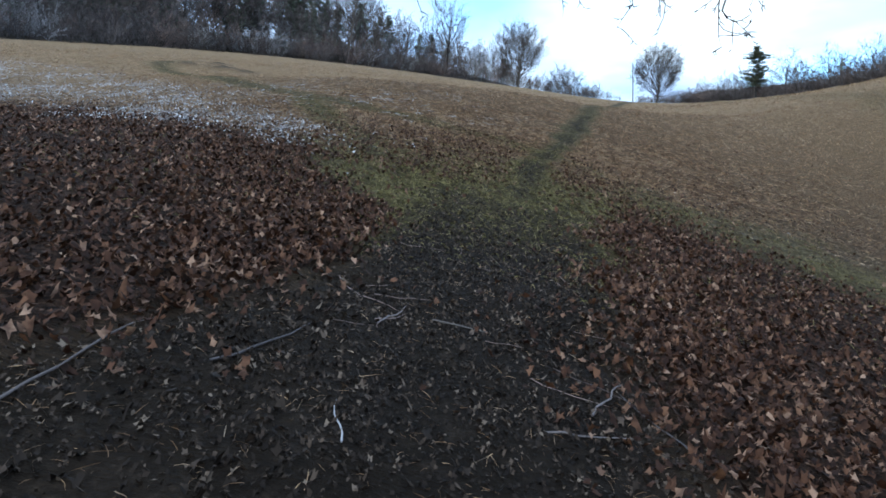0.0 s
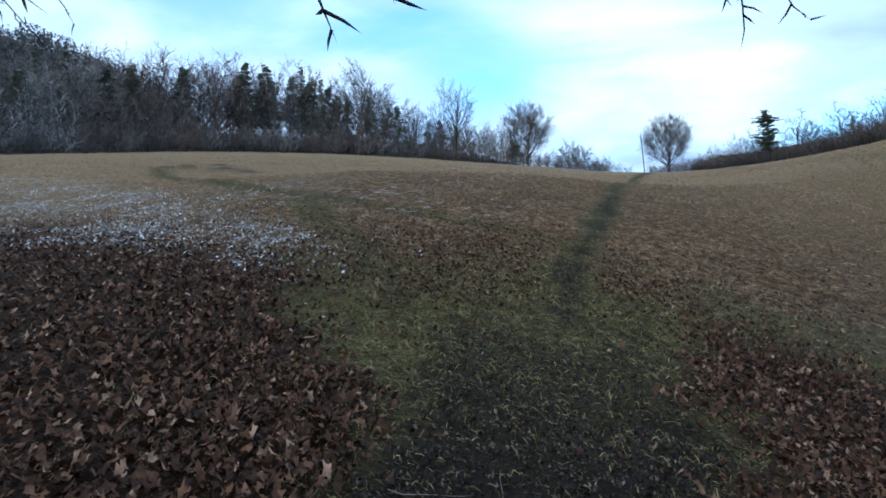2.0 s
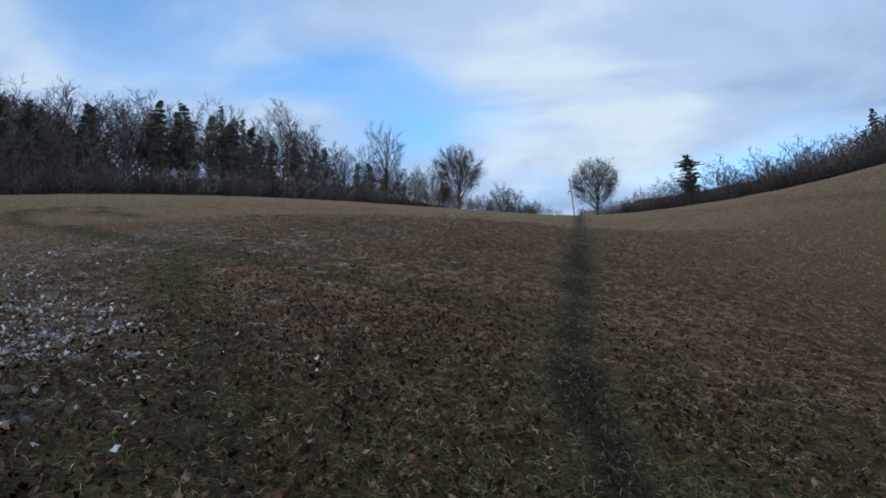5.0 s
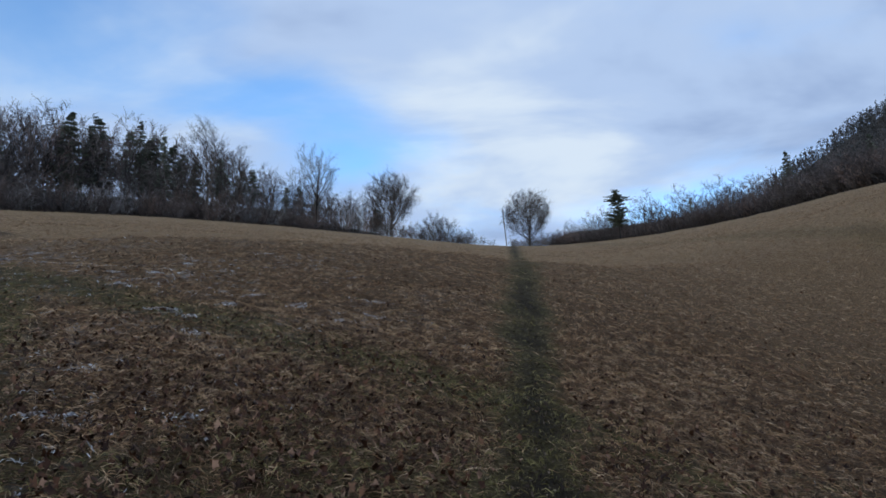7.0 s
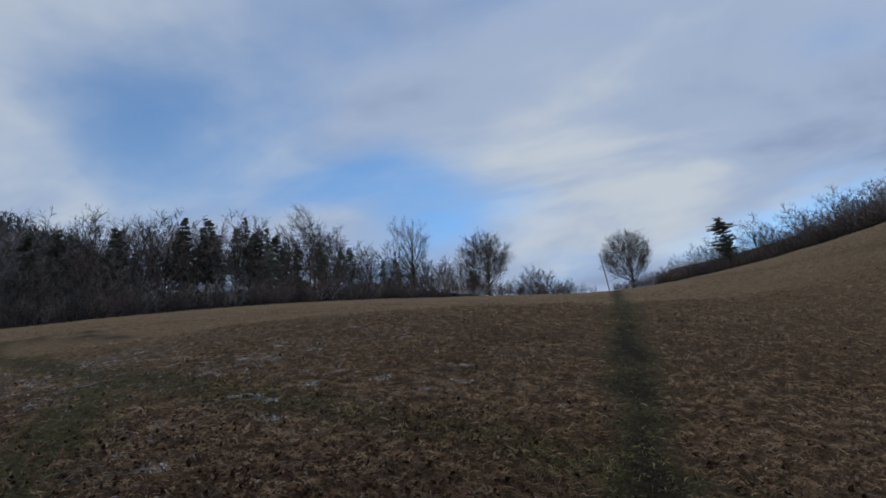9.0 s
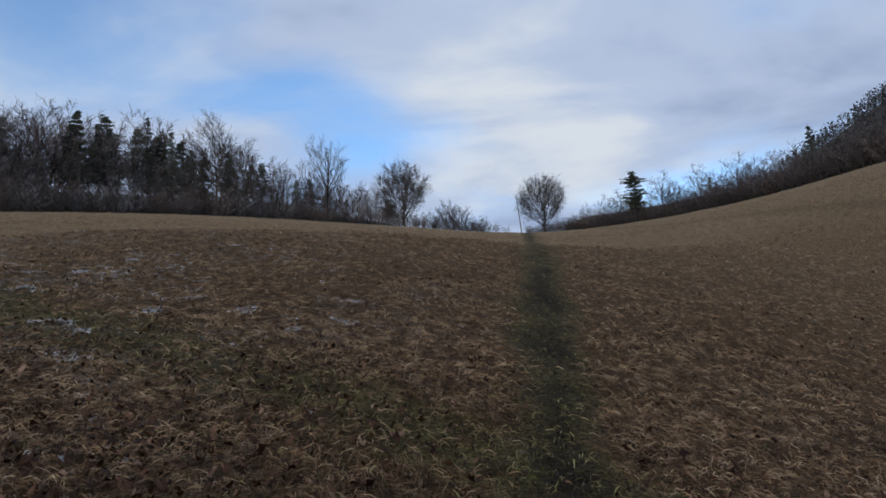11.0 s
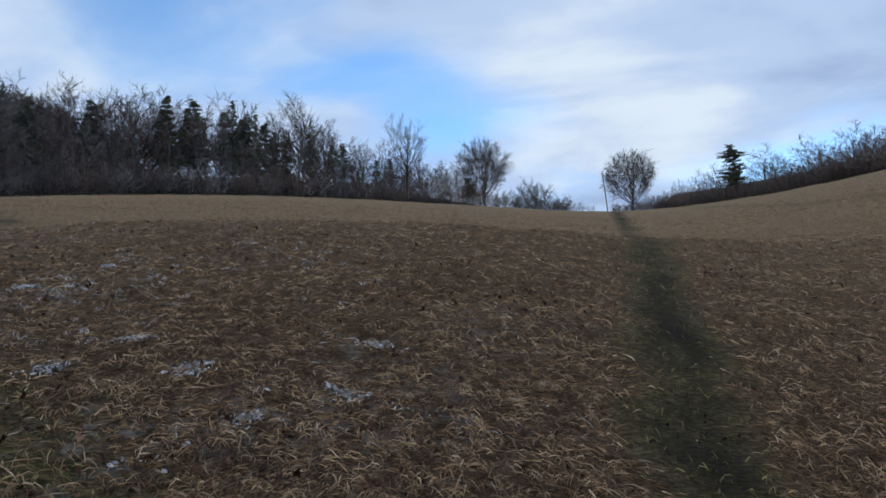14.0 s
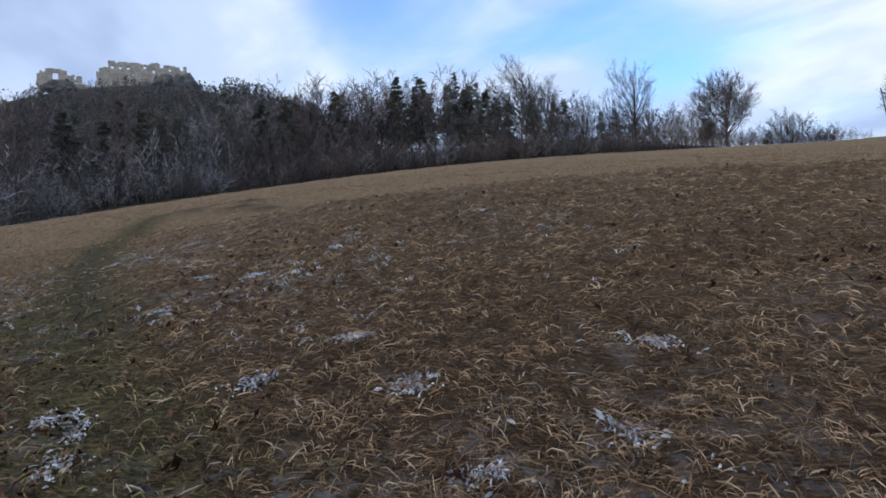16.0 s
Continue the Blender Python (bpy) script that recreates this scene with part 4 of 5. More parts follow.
WOOD_TREES = Kinds([thing("bare_tree", zip(("trunk", "crown"), bare_tree_meshes(100 + k, 10.0, (17, 6, 5, 2), dome=(0.24 + 0.03 * (k % 2), 0.6, 0.4), even=0.25, bole=0.15 + 0.05 * (k % 3), spread=0.40 + 0.04 * (k % 3), thick=0.011, angle=(0.45, 0.95), lift=0.07, twig=0.016, twig_mat=(MAT_TWIG, MAT_TWIG, MAT_REDTWIG, MAT_TWIG, MAT_FROSTTWIG)[k])),
                          ("leafless slender grey tree in the wood edge", "leafless thin brownish tree in the wood edge", "leafless reddish-brown tree in the wood edge", "leafless grey-brown tree in the wood edge", "leafless frost-paled tree in the wood edge")[k], "tree", "trees of the wood edge") for k in range(5)])
SHRUBS = Kinds([thing("shrub", zip(("woody_base", "crown"), shrub_meshes(200 + k, 4.0, 12, (6, 5), (MAT_TWIG, MAT_REDTWIG, MAT_FROSTTWIG, MAT_TWIG)[k], 0.020, 0.8)),
                      ("bare grey-brown shrub at the wood edge", "bare reddish-brown shrub at the wood edge", "bare shrub whitened by frost at the wood edge", "dense bare thicket shrub at the field edge")[k], "shrub", "shrubs of the wood edge") for k in range(4)])
CONIFERS = Kinds([thing("conifer", zip(("trunk", "crown"), conifer_meshes(300 + k, 10.0, (2.0, 2.3, 1.7)[k], (0.12, 0.3, 0.2)[k], 18, 7, -0.05, 0.3)),
                        ("dark green spruce among bare trees", "dark green pine with bare lower trunk", "slender dark spruce in the wood")[k], "conifer tree", "conifers of the wood") for k in range(3)])

rng = random.Random(77)


def rim_at(az):
    return float(np.interp(az, RIM_AZ, RIM_R))


# wood along the upper edge, from shrubs at the grass to tall trees behind
for row, (back, gap, lo, hi) in enumerate(((1.5, 2.0, 2.6, 4.4), (4.0, 2.2, 4.0, 6.0), (8.0, 3.4, 5.5, 8.5))):
    az = -66.0
    while az < 14.0:
        R = rim_at(az) + back + rng.uniform(-1.2, 1.2)
        tall = rng.uniform(lo, hi) * (1.0 if az < 5 else 0.75)
        px, py = polar(az, R)
        SHRUBS.place(rng.choice((0, 0, 1, 1, 2, 3) if az > -36 else (0, 2, 1, 2, 2, 3)), px, py, rng.uniform(0, 6.28), tall / 4.0 * (1.2 if back < 6 else 1.0), tall / 4.0)
        az += math.degrees(gap / R) * rng.uniform(0.8, 1.2)
for back, gap in ((5.0, 3.8), (9.5, 3.6), (15.0, 4.4), (22.0, 5.6)):
    az = -66.0
    while az < 6.5:
        R = rim_at(az) + back + rng.uniform(-1.8, 1.8)
        top = float(np.interp(az, [-66, -50, -36, -27, -18, -14, -8, -4, 0, 4, 7], [11.5, 12.5, 14.3, 16.3, 17.0, 16.0, 14.2, 12.0, 11.2, 9.0, 7.0]))
        tall = top * rng.uniform(0.8, 1.05) * (0.72 if back < 6 else 1.0)
        px, py = polar(az, R)
        turn = rng.uniform(0, 6.28)
        if back > 8 and rng.random() < (0.46 if -42 < az < -12 else 0.42 if az > -12 else 0.3):
            CONIFERS.place(rng.choice((0, 1, 1, 2)), px, py, turn, tall / 10 * 1.1, tall / 10 * (0.92 if az < -12 else 0.82))
        else:
            WOOD_TREES.place(rng.choice((0, 1, 2, 3, 3, 0, 1, 2, 3, 4)), px, py, turn, tall / 10 * 1.15, tall / 10)
        az += math.degrees(gap / R) * rng.uniform(0.8, 1.25)

fill = random.Random(78)
az = -52.0
while az < -11.0:
    R = rim_at(az) + 11.5 + fill.uniform(-1.5, 1.5)
    px, py = polar(az, R)
    tall = float(np.interp(az, [-52, -36, -27, -18, -11], [12.2, 14.4, 16.4, 17.0, 15.5])) * fill.uniform(0.86, 1.04)
    WOOD_TREES.place(fill.choice((0, 1, 2, 3)), px, py, fill.uniform(0, 6.28), tall / 10 * 1.2, tall / 10)
    az += math.degrees(3.6 / R) * fill.uniform(0.8, 1.2)

# hedge and trees along the far edge
az = 18.1
while az < 64:
    for back in (0.8, 2.2, 4.0):
        R = rim_at(az) + back + rng.uniform(-0.8, 0.8)
        tall = rng.uniform(3.6, 4.8) * float(np.interp(az, [18, 20, 22, 30, 40, 64], [0.45, 0.5, 0.7, 0.85, 1.1, 1.4]))
        px, py = polar(az, R)
        SHRUBS.place(rng.choice((0, 3, 3, 1)), px, py, rng.uniform(0, 6.28), tall / 4 * 1.3, tall / 4)
    az += math.degrees(1.5 / R) * rng.uniform(0.85, 1.15)
for az, tall, back, k in ((23.4, 5.4, 5, 1), (25.0, 7.0, 5, 0), (26.6, 7.6, 6, 3), (29.9, 9.6, 6, 3), (31.0, 6.6, 5, 1), (33.0, 9.4, 7, 1), (34.4, 6.6, 5, 0), (36.0, 9.2, 5, 3), (37.4, 7.6, 5, 0), (39.0, 8.4, 6, 2), (40.6, 7.6, 5, 1), (43.0, 9.0, 5, 3), (44.5, 8.0, 5, 0), (46.5, 8.6, 6, 1), (49.0, 9.0, 6, 3), (51.5, 8.6, 5, 0), (54.0, 9.0, 6, 2), (57.0, 9.0, 6, 3)):
    px, py = polar(az, rim_at(az) + back)
    WOOD_TREES.place(k, px, py, az, tall / 10 * 1.3, tall / 10)
    px, py = polar(az + 0.8, rim_at(az) + back + 2)
    WOOD_TREES.place((k + 1) % 4, px, py, 2 * az, tall / 10 * 1.1, tall / 10 * 0.75)
thick = random.Random(79)
for k in range(34):
    az = 21.0 + k * 1.15 + thick.uniform(-0.4, 0.4)
    px, py = polar(az, rim_at(az) + thick.uniform(2.5, 5.0))
    tall = thick.uniform(4.2, 6.4) * float(np.interp(az, [20, 30, 45], [0.8, 1.0, 1.2]))
    WOOD_TREES.place(thick.choice((0, 1, 3)), px, py, thick.uniform(0, 6.28), tall / 10 * 1.6, tall / 10)
for az, tall, back in ((41.7, 10.4, 6), (33.9, 6.0, 8), (47.5, 9.0, 8)):
    px, py = polar(az, rim_at(az) + back)
    CONIFERS.place(0, px, py, az, tall / 10, tall / 10)


def single_tree(name, az, R, tall, meshes, label, category, names=("trunk", "crown")):
    ob = thing(name, zip(names, meshes), label, category)
    px, py = polar(az, R)
    ob.matrix_basis = stand(px, py, az, (1, 1))
    return ob


single_tree("field_tree", 6.7, 134, 14, bare_tree_meshes(401, dome=(0.385, 0.56, 0.43), h=14.0, counts=(46, 13, 7, 4), fork=0.4, even=0.06, bole=0.15, spread=0.50, thick=0.018, angle=(0.8, 1.3), lift=0.06, twig=0.0145, twig_mat=MAT_TREETWIG), "round-crowned leafless tree standing in the field edge", "tree")
single_tree("field_tree", 19.5, 138, 12.5, bare_tree_meshes(402, dome=(0.40, 0.56, 0.43), h=12.4, counts=(44, 13, 7, 4), fork=0.4, even=0.06, bole=0.13, spread=0.52, thick=0.017, angle=(0.8, 1.3), lift=0.06, twig=0.0145, twig_mat=MAT_TREETWIG), "round leafless tree above the hedge beside a pole", "tree")
single_tree("tall_tree", -0.2, 126, 18, bare_tree_meshes(403, dome=(0.22, 0.68, 0.32), h=18.7, counts=(22, 9, 5, 3), bole=0.30, spread=0.42, thick=0.013, angle=(0.5, 0.95), lift=0.08, twig=0.0145, twig_mat=MAT_TREETWIG), "tall open-crowned leafless tree above the thicket", "tree")
single_tree("tall_tree", -10.0, 112, 18, bare_tree_meshes(404, dome=(0.20, 0.64, 0.36), h=18.8, counts=(30, 10, 5, 3), bole=0.35, spread=0.38, thick=0.013, angle=(0.5, 0.95), lift=0.09, twig=0.0145, twig_mat=MAT_TREETWIG), "tall leafless tree with dense upright crown", "tree")
single_tree("tall_tree", -7.6, 114, 14, bare_tree_meshes(405, dome=(0.25, 0.60, 0.40), h=15.0, counts=(28, 10, 5, 3), bole=0.25, spread=0.42, thick=0.013, angle=(0.5, 1.0), lift=0.09, twig=0.0145, twig_mat=MAT_TREETWIG), "leafless grey tree with fine rounded crown", "tree")
single_tree("small_tree", 10.6, 138, 7, bare_tree_meshes(406, dome=(0.42, 0.55, 0.44), h=7.0, counts=(22, 8, 5, 2), fork=0.4, bole=0.12, spread=0.55, thick=0.016, angle=(0.6, 1.1), twig=0.0145, twig_mat=MAT_TREETWIG), "small spreading leafless tree at the field edge", "tree")
single_tree("small_tree", 11.8, 138, 6, bare_tree_meshes(407, dome=(0.46, 0.55, 0.44), h=6.2, counts=(22, 8, 5, 2), fork=0.4, bole=0.12, spread=0.6, thick=0.016, angle=(0.6, 1.1), twig=0.0145, twig_mat=MAT_TREETWIG), "small twiggy leafless tree at the field edge", "tree")
single_tree("hedge_conifer", 27.7, 134, 10.5, conifer_meshes(408, 11.2, 4.4, 0.26, 9, 15, 0.10, 0.5, lambda u: (1 - u) ** 0.5 * min(1.0, 0.5 + 1.3 * u)), "broad dark green pine standing in the hedge", "conifer tree")
single_tree("spruce", -15.3, 112, 15, conifer_meshes(409, 16.4, 2.2, 0.2, 22, 8), "tall dark spruce with pointed top", "conifer tree")
single_tree("spruce", -13.4, 113, 14, conifer_meshes(410, 15.0, 2.0, 0.2, 20, 8), "dark spruce beside a taller spruce", "conifer tree")
for az, tall in ((12.8, 2.6), (13.6, 2.8), (14.5, 2.5), (15.2, 2.0), (16.0, 1.5)):
    px, py = polar(az, 141)
    SHRUBS.place(3, px, py, az, tall / 4 * 1.3, tall / 4)


def leaning_pole():
    w = Wood()
    w.tube([Vector((0, 0, -0.5)), Vector((-0.12, 0, 4.5)), Vector((-0.3, 0, 9.0))], [0.13, 0.11, 0.08], 10)
    ob = new("wooden_pole", mesh_from("wooden_pole", w.v, w.f, MAT_POLE, True))
    px, py = polar(17.4, 139)
    ob.matrix_basis = stand(px, py, 0.0, (1, 1))
    return tagged(ob, "tall thin weathered pole leaning beside the hedge", "pole")


leaning_pole()


# far woods on the two hills
def far_woods(name, cx, cy, spread, count, seed, tall, label):
    rng = random.Random(seed)
    v, f = [], []
    for _ in range(count):
        x, y = cx + rng.gauss(0, spread), cy + rng.gauss(0, spread)
        ahead = ((x - CASTLE_X) * CASTLE_X + (y - CASTLE_Y) * CASTLE_Y) / math.hypot(CASTLE_X, CASTLE_Y)
        way = math.degrees(math.atan2(x - PIVOT_X, y - PIVOT_Y))
        if math.hypot(x - PIVOT_X, y - PIVOT_Y) < 120 or (-54 < way < -37 and ahead > -9) or -24 < way < 40:
            continue
        z = float(height(np.array([x]), np.array([y]))[0])
        h = tall * rng.uniform(0.6, 1.15) * (0.42 if -54 < way < -37 and ahead > -36 else 1.0)
        conif = rng.random() < 0.5
        w = h * (0.2 if conif else 0.30)
        for k in range(36):
            u = rng.random() ** (1.3 if conif else 0.8)
            rad = w * ((1 - u) if conif else math.sqrt(max(0.05, 1 - (2 * u - 1.05) ** 2)))
            a = rng.uniform(0, 6.28)
            c = Vector((x + rad * math.cos(a), y + rad * math.sin(a), z + h * (0.1 + 0.9 * u)))
            s = h * 0.056
            b = len(v)
            for q in range(4):
                v.append(tuple(c + Vector((rng.uniform(-s, s), rng.uniform(-s, s), rng.uniform(-s, 1.3 * s)))))
            f += [(b, b + 1, b + 2), (b, b + 2, b + 3), (b + 1, b + 3, b + 2)]
    return tagged(new(name, mesh_from(name, v, f, MAT_FARWOOD)), label, "woods", kind="stuff")


far_woods("castle_hill_woods", CASTLE_X + 45, CASTLE_Y - 65, 75, 2500, 91, 8.5, "dense dark mixed woods on the castle hill")
far_woods("ridge_woods", *polar(-32, 325), 48, 1300, 93, 9.0, "dark mixed woods along the ridge beside the castle")
far_woods("distant_hill_woods", *polar(54, 325), 62, 1500, 92, 8.5, "dark wooded hill rising behind the hedge")


# ---- castle ruin ----
def ruin_wall(length, tall, cell, holes, seed, thick=1.6, profile=None):
    """A broken wall in stone cells, with window openings right through it and an uneven top."""
    rng = random.Random(seed)
    nx = int(length / cell)
    bm = bmesh.new()
    tops = []
    for i in range(nx):
        u = (i + 0.5) / nx
        t = tall * (profile(u) if profile else 1.0) + 0.9 * (noise.noise(Vector((u * length * 0.22, seed * 7.3, 0))) + 0.4 * noise.noise(Vector((u * length * 0.9, seed * 3.1, 0))))
        tops.append(max(2, int(t / cell)))
    solid = {(i, k) for i in range(nx) for k in range(tops[i])}
    for hx, hz, hw, hh in holes:
        solid -= {(i, k) for i, k in solid if hx <= (i + 0.5) * cell < hx + hw and hz <= (k + 0.5) * cell < hz + hh}
    vs = {}

    def vert(i, s, k):
        key = (i, s, k)
        if key not in vs:
            j = 0.22 * cell
            vs[key] = bm.verts.new((i * cell + rng.uniform(-j, j), s * thick + rng.uniform(-j, j), k * cell + rng.uniform(-j, j)))
        return vs[key]

    for i, k in solid:
        for s in (0, 1):
            q = [vert(i, s, k), vert(i + 1, s, k), vert(i + 1, s, k + 1), vert(i, s, k + 1)]
            bm.faces.new(q if s == 0 else q[::-1])
        for (di, dk), (a, b) in (((-1, 0), ((0, 0), (0, 1))), ((1, 0), ((1, 1), (1, 0))), ((0, -1), ((1, 0), (0, 0))), ((0, 1), ((0, 1), (1, 1)))):
            if (i + di, k + dk) not in solid:
                bm.faces.new([vert(i + a[0], 0, k + a[1]), vert(i + b[0], 0, k + b[1]), vert(i + b[0], 1, k + b[1]), vert(i + a[0], 1, k + a[1])])
    me = bpy.data.meshes.new("ruin_wall")
    bm.to_mesh(me)
    bm.free()
    me.materials.append(MAT_STONE)
    return me


def place_part(ob, x, y, z, turn=0.0):
    ob.matrix_basis = Matrix.Translation((x, y, z)) @ Matrix.Rotation(turn, 4, "Z")
    return ob


def crag_mesh(seed, size):
    bm = bmesh.new()
    bmesh.ops.create_icosphere(bm, subdivisions=3, radius=1.0)
    for vtx in bm.verts:
        p = vtx.co.copy()
        k = 1 + 0.35 * (noise.noise(p * 1.6 + Vector((seed, 0, 0))) + 0.5 * noise.noise(p * 4 + Vector((0, seed, 0))))
        vtx.co = Vector((p.x * size[0], p.y * size[1], p.z * size[2])) * k
    me = bpy.data.meshes.new("crag")
    bm.to_mesh(me)
    bm.free()
    me.materials.append(MAT_ROCK)
    return me


def castle():
    ob = new("castle_ruin")
    wa = [(6.0 + 4.2 * i, 12.0, 1.4, 2.0) for i in range(3)] + [(17, 8.5, 1.2, 1.6), (24, 13.5, 1.4, 2.0), (28.5, 11.0, 1.8, 2.4), (33, 14.5, 2.0, 3.0), (38, 13.0, 1.4, 2.0), (44.0, 14.0, 2.2, 3.0), (48.5, 14.5, 2.0, 2.6), (9.0, 1.5, 2.0, 1.4)]
    place_part(part("palace_wall", ruin_wall(48, 18, 0.7, wa, 1, profile=lambda u: 0.93 + 0.10 * math.exp(-((u - 0.66) / 0.07) ** 2) - 0.25 * (u < 0.10)), ob), -21, 0, -2)
    place_part(part("curtain_wall", ruin_wall(25, 11, 0.7, [], 3, 2.0, lambda u: 0.95 - 0.3 * u), ob), -22, -5, -5)
    place_part(part("gable_wall", ruin_wall(14, 17, 0.7, [(5, 10, 1.6, 2.4)], 4), ob), 27, 0, -2, math.pi / 2)
    place_part(part("tower_wall", ruin_wall(21, 14, 0.7, [(6, 8.0, 3.4, 3.6), (16.5, 8.4, 1.6, 2.0), (16.0, 5.5, 2.8, 1.4), (5, 2.8, 1.8, 2.2)], 5, profile=lambda u: (0.85 if u < 0.12 else 1.0) - 0.22 * (u > 0.62)), ob), -51, 2, -6)
    place_part(part("tower_side", ruin_wall(12, 12, 0.7, [], 6, profile=lambda u: 1 - 0.2 * u), ob), -51, 3.6, -6, math.pi / 2)
    place_part(part("low_wall", ruin_wall(11, 4, 0.7, [], 7, profile=lambda u: 1 - 0.5 * u), ob), -33, 0, -4)
    for cx, cy, cz, sz, sd in ((16, -6, 0, (9, 5, 6), 1.0), (25, -4, 1, (7, 6, 8), 2.0), (31, 2, -2, (5, 6, 8), 3.0), (6, -7, -4, (8, 5, 4), 4.0), (-40, -4, -6, (9, 5, 5), 5.0)):
        place_part(part("crag", crag_mesh(sd, sz), ob, "grey rock outcrop under the walls"), cx, cy, cz)
    z = float(height(np.array([CASTLE_X]), np.array([CASTLE_Y]))[0])
    ob.matrix_basis = Matrix.Translation((CASTLE_X, CASTLE_Y, z + 2.5)) @ Matrix.Rotation(radians(44), 4, "Z") @ Matrix.Scale(0.82, 4)
    return tagged(ob, "roofless stone castle ruin on a wooded hilltop", "castle")


castle()


# ---- bare branches that hang over the start of the trail ----
HANGING_RIGHT = [((1.06, 3.21, 1.39), (0.91, 3.39, 1.08)), ((1.06, 3.27, 1.31), (1.14, 3.27, 1.16)), ((1.32, 3.1, 1.34), (1.4, 3.2, 0.92)), ((1.38, 3.17, 1.11), (1.52, 3.12, 0.94)), ((0.89, 3.44, 1.48), (0.6, 3.56, 1.34)), ((0.89, 3.41, 1.52), (0.79, 3.52, 1.33)), ((1.62, 3.13, 1.31), (1.56, 3.21, 1.2))]
HANGING_MIDDLE = [((-0.12, 2.81, 1.31), (-0.17, 2.89, 1.12)), ((-0.14, 2.85, 1.23), (-0.05, 2.91, 1.08)), ((-0.07, 2.83, 1.26), (0.12, 2.89, 1.15)), ((-0.05, 2.83, 1.27), (0.22, 2.86, 1.19)), ((-0.66, 2.9, 1.36), (-0.74, 2.95, 1.2)), ((-0.6, 2.91, 1.37), (-0.64, 2.98, 1.22))]
HANGING_LEFT = [((-1.83, 4.29, 2.18), (-1.61, 4.59, 1.78)), ((-1.91, 4.26, 2.16), (-2.03, 4.42, 1.66)), ((-2.29, 3.94, 1.96), (-1.92, 4.29, 1.58)), ((-2.34, 3.94, 1.96), (-2.07, 4.22, 1.51)), ((-2.11, 4.15, 2.13), (-1.79, 4.48, 1.84)), ((-2.39, 3.94, 1.82), (-2.16, 4.18, 1.46)), ((-1.66, 4.37, 2.21), (-1.53, 4.56, 1.95))]
HANGING = (((1.5, 3.0, 2.9), HANGING_RIGHT), ((-0.3, 2.5, 2.5), HANGING_MIDDLE), ((-2.1, 3.8, 3.1), HANGING_LEFT))


def overhanging_tree():
    rng = random.Random(500)
    trunk, twigs = Wood(), Wood()
    ob = new("overhanging_tree")
    root = Vector((3.6, -3.2, 0))
    root.z = float(height(np.array([root.x]), np.array([root.y]))[0]) - 0.2
    tp = wander(rng, root, Vector((-0.05, 0.05, 1)), 9.0, 7, 0.06, 0.05)
    trunk.tube(tp, [0.30, 0.24, 0.22, 0.2, 0.17, 0.13, 0.09, 0.04], 10)
    for high, hung in HANGING:
        high = Vector(high)
        p0, d0 = along(tp, 0.62)
        bow = p0.lerp(high, 0.5) + Vector((0, 0, 1.2))
        pts = []
        for k in range(10):
            t = k / 9
            pts.append(p0.lerp(bow, t).lerp(bow.lerp(high, t), t) + Vector([rng.uniform(-0.05, 0.05) for _ in range(3)]))
        limb = Wood()
        limb.tube(pts, [0.075 * (1 - 0.7 * k / 9) for k in range(10)], 8)
        part("limb", mesh_from("limb", limb.v, limb.f, MAT_NEARTWIG, True), ob)
        for entry, tip in hung:
            entry, tip = Vector(entry), Vector(tip)
            start, _ = along(pts, rng.uniform(0.8, 0.99))
            mid = start.lerp(entry, 0.6) + Vector((0, 0, 0.12))
            line = [start, mid, entry]
            for k in range(1, 7):
                line.append(entry.lerp(tip, k / 6) + Vector([rng.uniform(-0.022, 0.022) * (k < 6) for _ in range(3)]))
            radii = [0.0066, 0.0054] + [0.0044 - 0.00048 * k for k in range(7)]
            twigs.tube(line, radii, 6)
            for q in range(9):
                s2, d2 = along(line, min(0.985, 0.28 + 0.72 * (q + rng.random()) / 9))
                way = side_way(rng, d2, rng.uniform(0.6, 1.3), rng.uniform(0, 6.28))
                long = rng.choice((0.03, 0.05, 0.08, 0.14, 0.2))
                c = wander(rng, s2, way, long, 4, 0.35, 0.0)
                twigs.tube(c, [0.0027, 0.0024, 0.0021, 0.0017, 0.001], 5)
                for q2 in range(3 if long > 0.07 else 1):
                    s3, d3 = along(c, min(0.98, 0.3 + 0.7 * rng.random()))
                    twigs.tube(wander(rng, s3, side_way(rng, d3, 0.9, rng.uniform(0, 6.28)), rng.uniform(0.015, 0.05), 2, 0.3, 0.0), [0.0024, 0.002, 0.0014], 4)
    # unseen upper boughs, added to shade the ground where the trail starts
    for i in range(22):
        p1, d1 = along(tp, 0.5 + 0.49 * i / 22)
        b1 = wander(rng, p1, side_way(rng, d1, rng.uniform(0.6, 1.1), i * 2.4), rng.uniform(2.0, 3.6), 5, 0.15, 0.08)
        if min(q.z for q in b1) < 3.2:
            continue
        twigs.tube(b1, [0.05, 0.042, 0.034, 0.026, 0.018, 0.008], 5)
        for j in range(9):
            p2, d2 = along(b1, min(0.99, 0.2 + 0.8 * (j + rng.random()) / 9))
            b2 = wander(rng, p2, side_way(rng, d2, rng.uniform(0.4, 0.9), rng.uniform(0, 6.28)), rng.uniform(0.6, 1.3), 4, 0.2, 0.05)
            twigs.tube(b2, [0.012, 0.010, 0.008, 0.005, 0.0], 4)
            for q in range(5):
                p3, d3 = along(b2, min(0.99, 0.1 + 0.9 * (q + rng.random()) / 5))
                twigs.tube(wander(rng, p3, side_way(rng, d3, rng.uniform(0.4, 1.0), rng.uniform(0, 6.28)), rng.uniform(0.2, 0.5), 2, 0.2, 0.05), [0.006, 0.005, 0.0], 3)
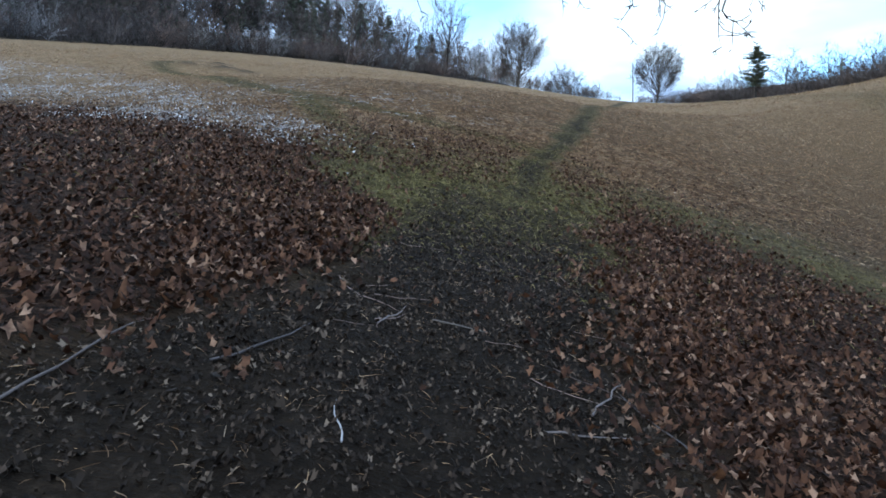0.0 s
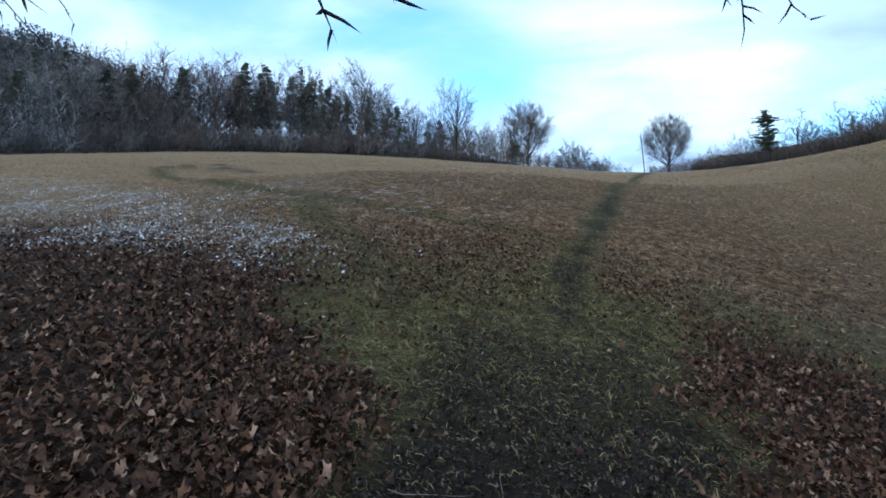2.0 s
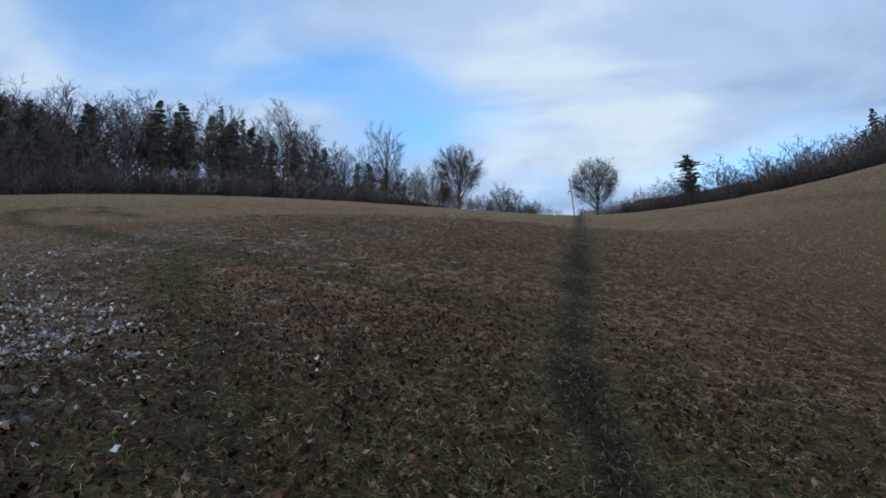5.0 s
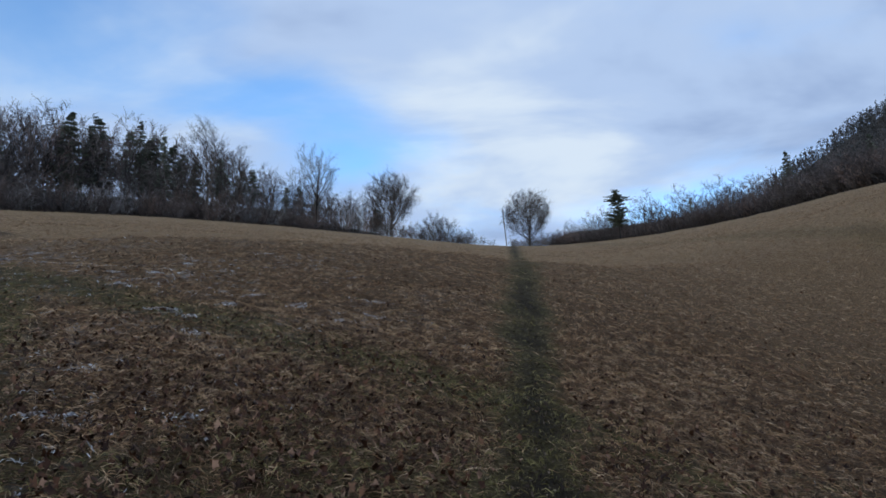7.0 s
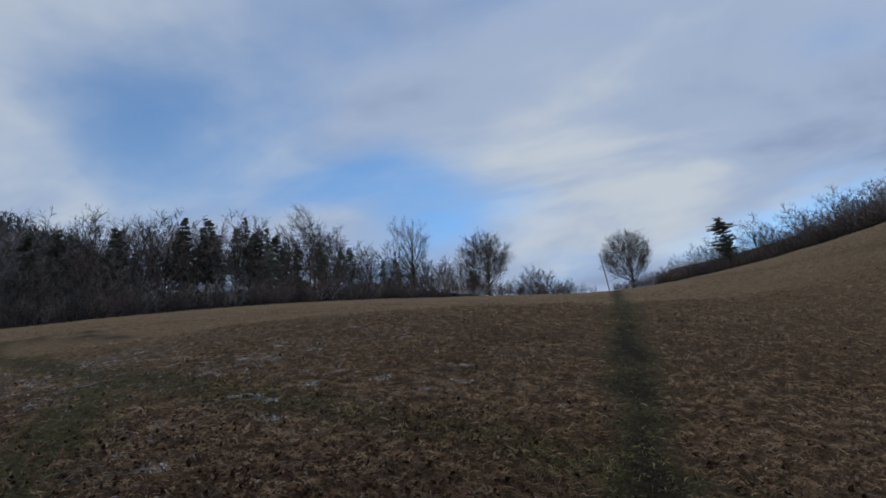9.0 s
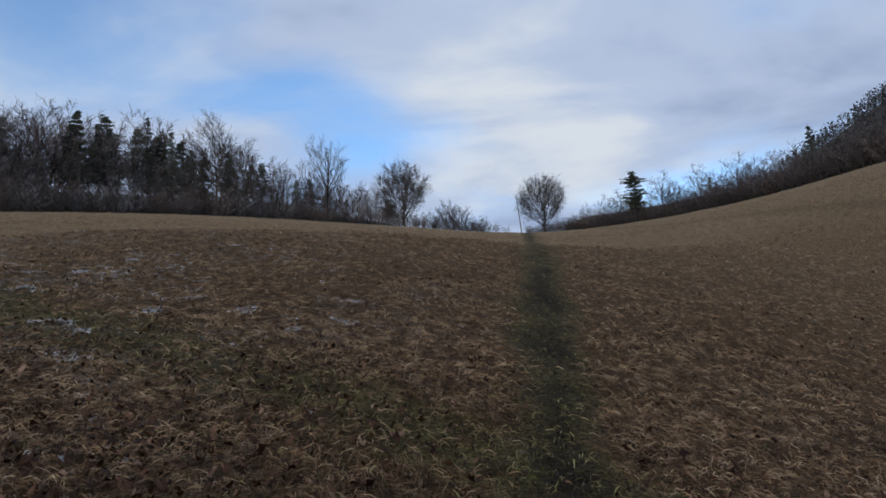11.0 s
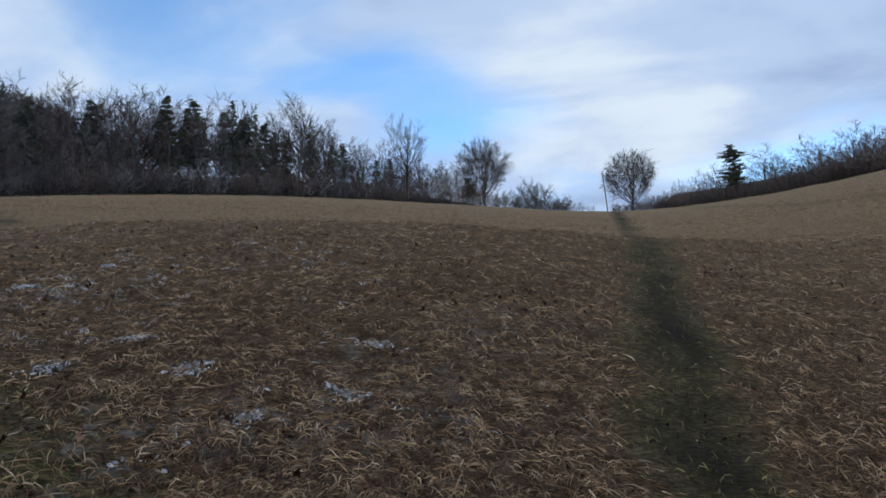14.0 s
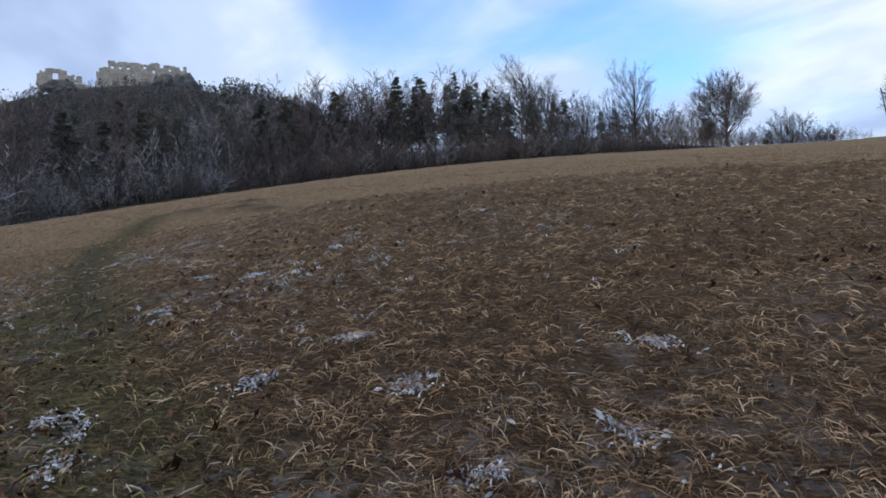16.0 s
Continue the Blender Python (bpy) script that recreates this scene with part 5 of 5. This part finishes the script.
    part("trunk", mesh_from("trunk", trunk.v, trunk.f, MAT_BARK, True), ob)
    part("crown", mesh_from("crown", twigs.v, twigs.f, MAT_NEARTWIG, True), ob)
    return tagged(ob, "bare tree whose thin twigs hang over the trail", "tree")


overhanging_tree()


# ---- sticks on the trail ----
def stick(x, y, turn, length, rad, mat, label, seed):
    rng = random.Random(seed)
    w = Wood()
    pts = wander(rng, Vector((0, 0, 0)), Vector((1, 0, 0)), length, 6, 0.24, 0.0)
    c, s = math.cos(turn), math.sin(turn)
    out = []
    for p in pts:
        gx, gy = x + p.x * c - p.y * s, y + p.x * s + p.y * c
        out.append(Vector((gx - x, gy - y, float(height(np.array([gx]), np.array([gy]))[0]) + rad + 0.006)))
    w.tube(out, [rad, rad, rad * 0.9, rad * 0.85, rad * 0.75, rad * 0.6, rad * 0.4], 6)
    ob = new("fallen_stick", mesh_from("fallen_stick", w.v, w.f, mat, True))
    ob.location = (x, y, 0)
    return tagged(ob, label, "stick", "sticks on the trail")


for k, (sx, sy, turn, length, rad, mat, label) in enumerate((
        (-0.34, 2.15, 1.75, 0.32, 0.004, MAT_FROSTTWIG, "pale thin dry stick on dark mud"),
        (-0.95, 2.55, 0.9, 0.75, 0.006, MAT_TWIG, "long thin brown stick lying across leaves"),
        (-1.45, 2.0, 1.5, 0.9, 0.006, MAT_TWIG, "long curved twig lying in leaf litter"),
        (-0.35, 3.4, 1.2, 0.45, 0.005, MAT_TWIG, "thin brown twig on the muddy trail"),
        (-0.05, 3.6, -0.4, 0.35, 0.006, MAT_BARK, "short dark stick on the muddy trail"),
        (0.72, 2.9, 1.1, 0.6, 0.006, MAT_TWIG, "thin grey twig beside the leaves"),
        (0.45, 2.6, 0.6, 0.5, 0.005, MAT_TWIG, "thin twig half sunk in mud"),
        (1.15, 2.7, 1.5, 0.6, 0.005, MAT_TWIG, "thin twig lying on brown leaves"))):
    stick(sx, sy, turn, length, rad, mat, label, 600 + k)
twig_rng = random.Random(640)
for k in range(16):
    stick(twig_rng.uniform(-0.7, 1.1), twig_rng.uniform(3.1, 5.2), twig_rng.uniform(-1.6, 1.6), twig_rng.uniform(0.2, 0.5), twig_rng.uniform(0.0022, 0.004), MAT_REDTWIG, "thin curved brown twig on trodden mud", 650 + k)
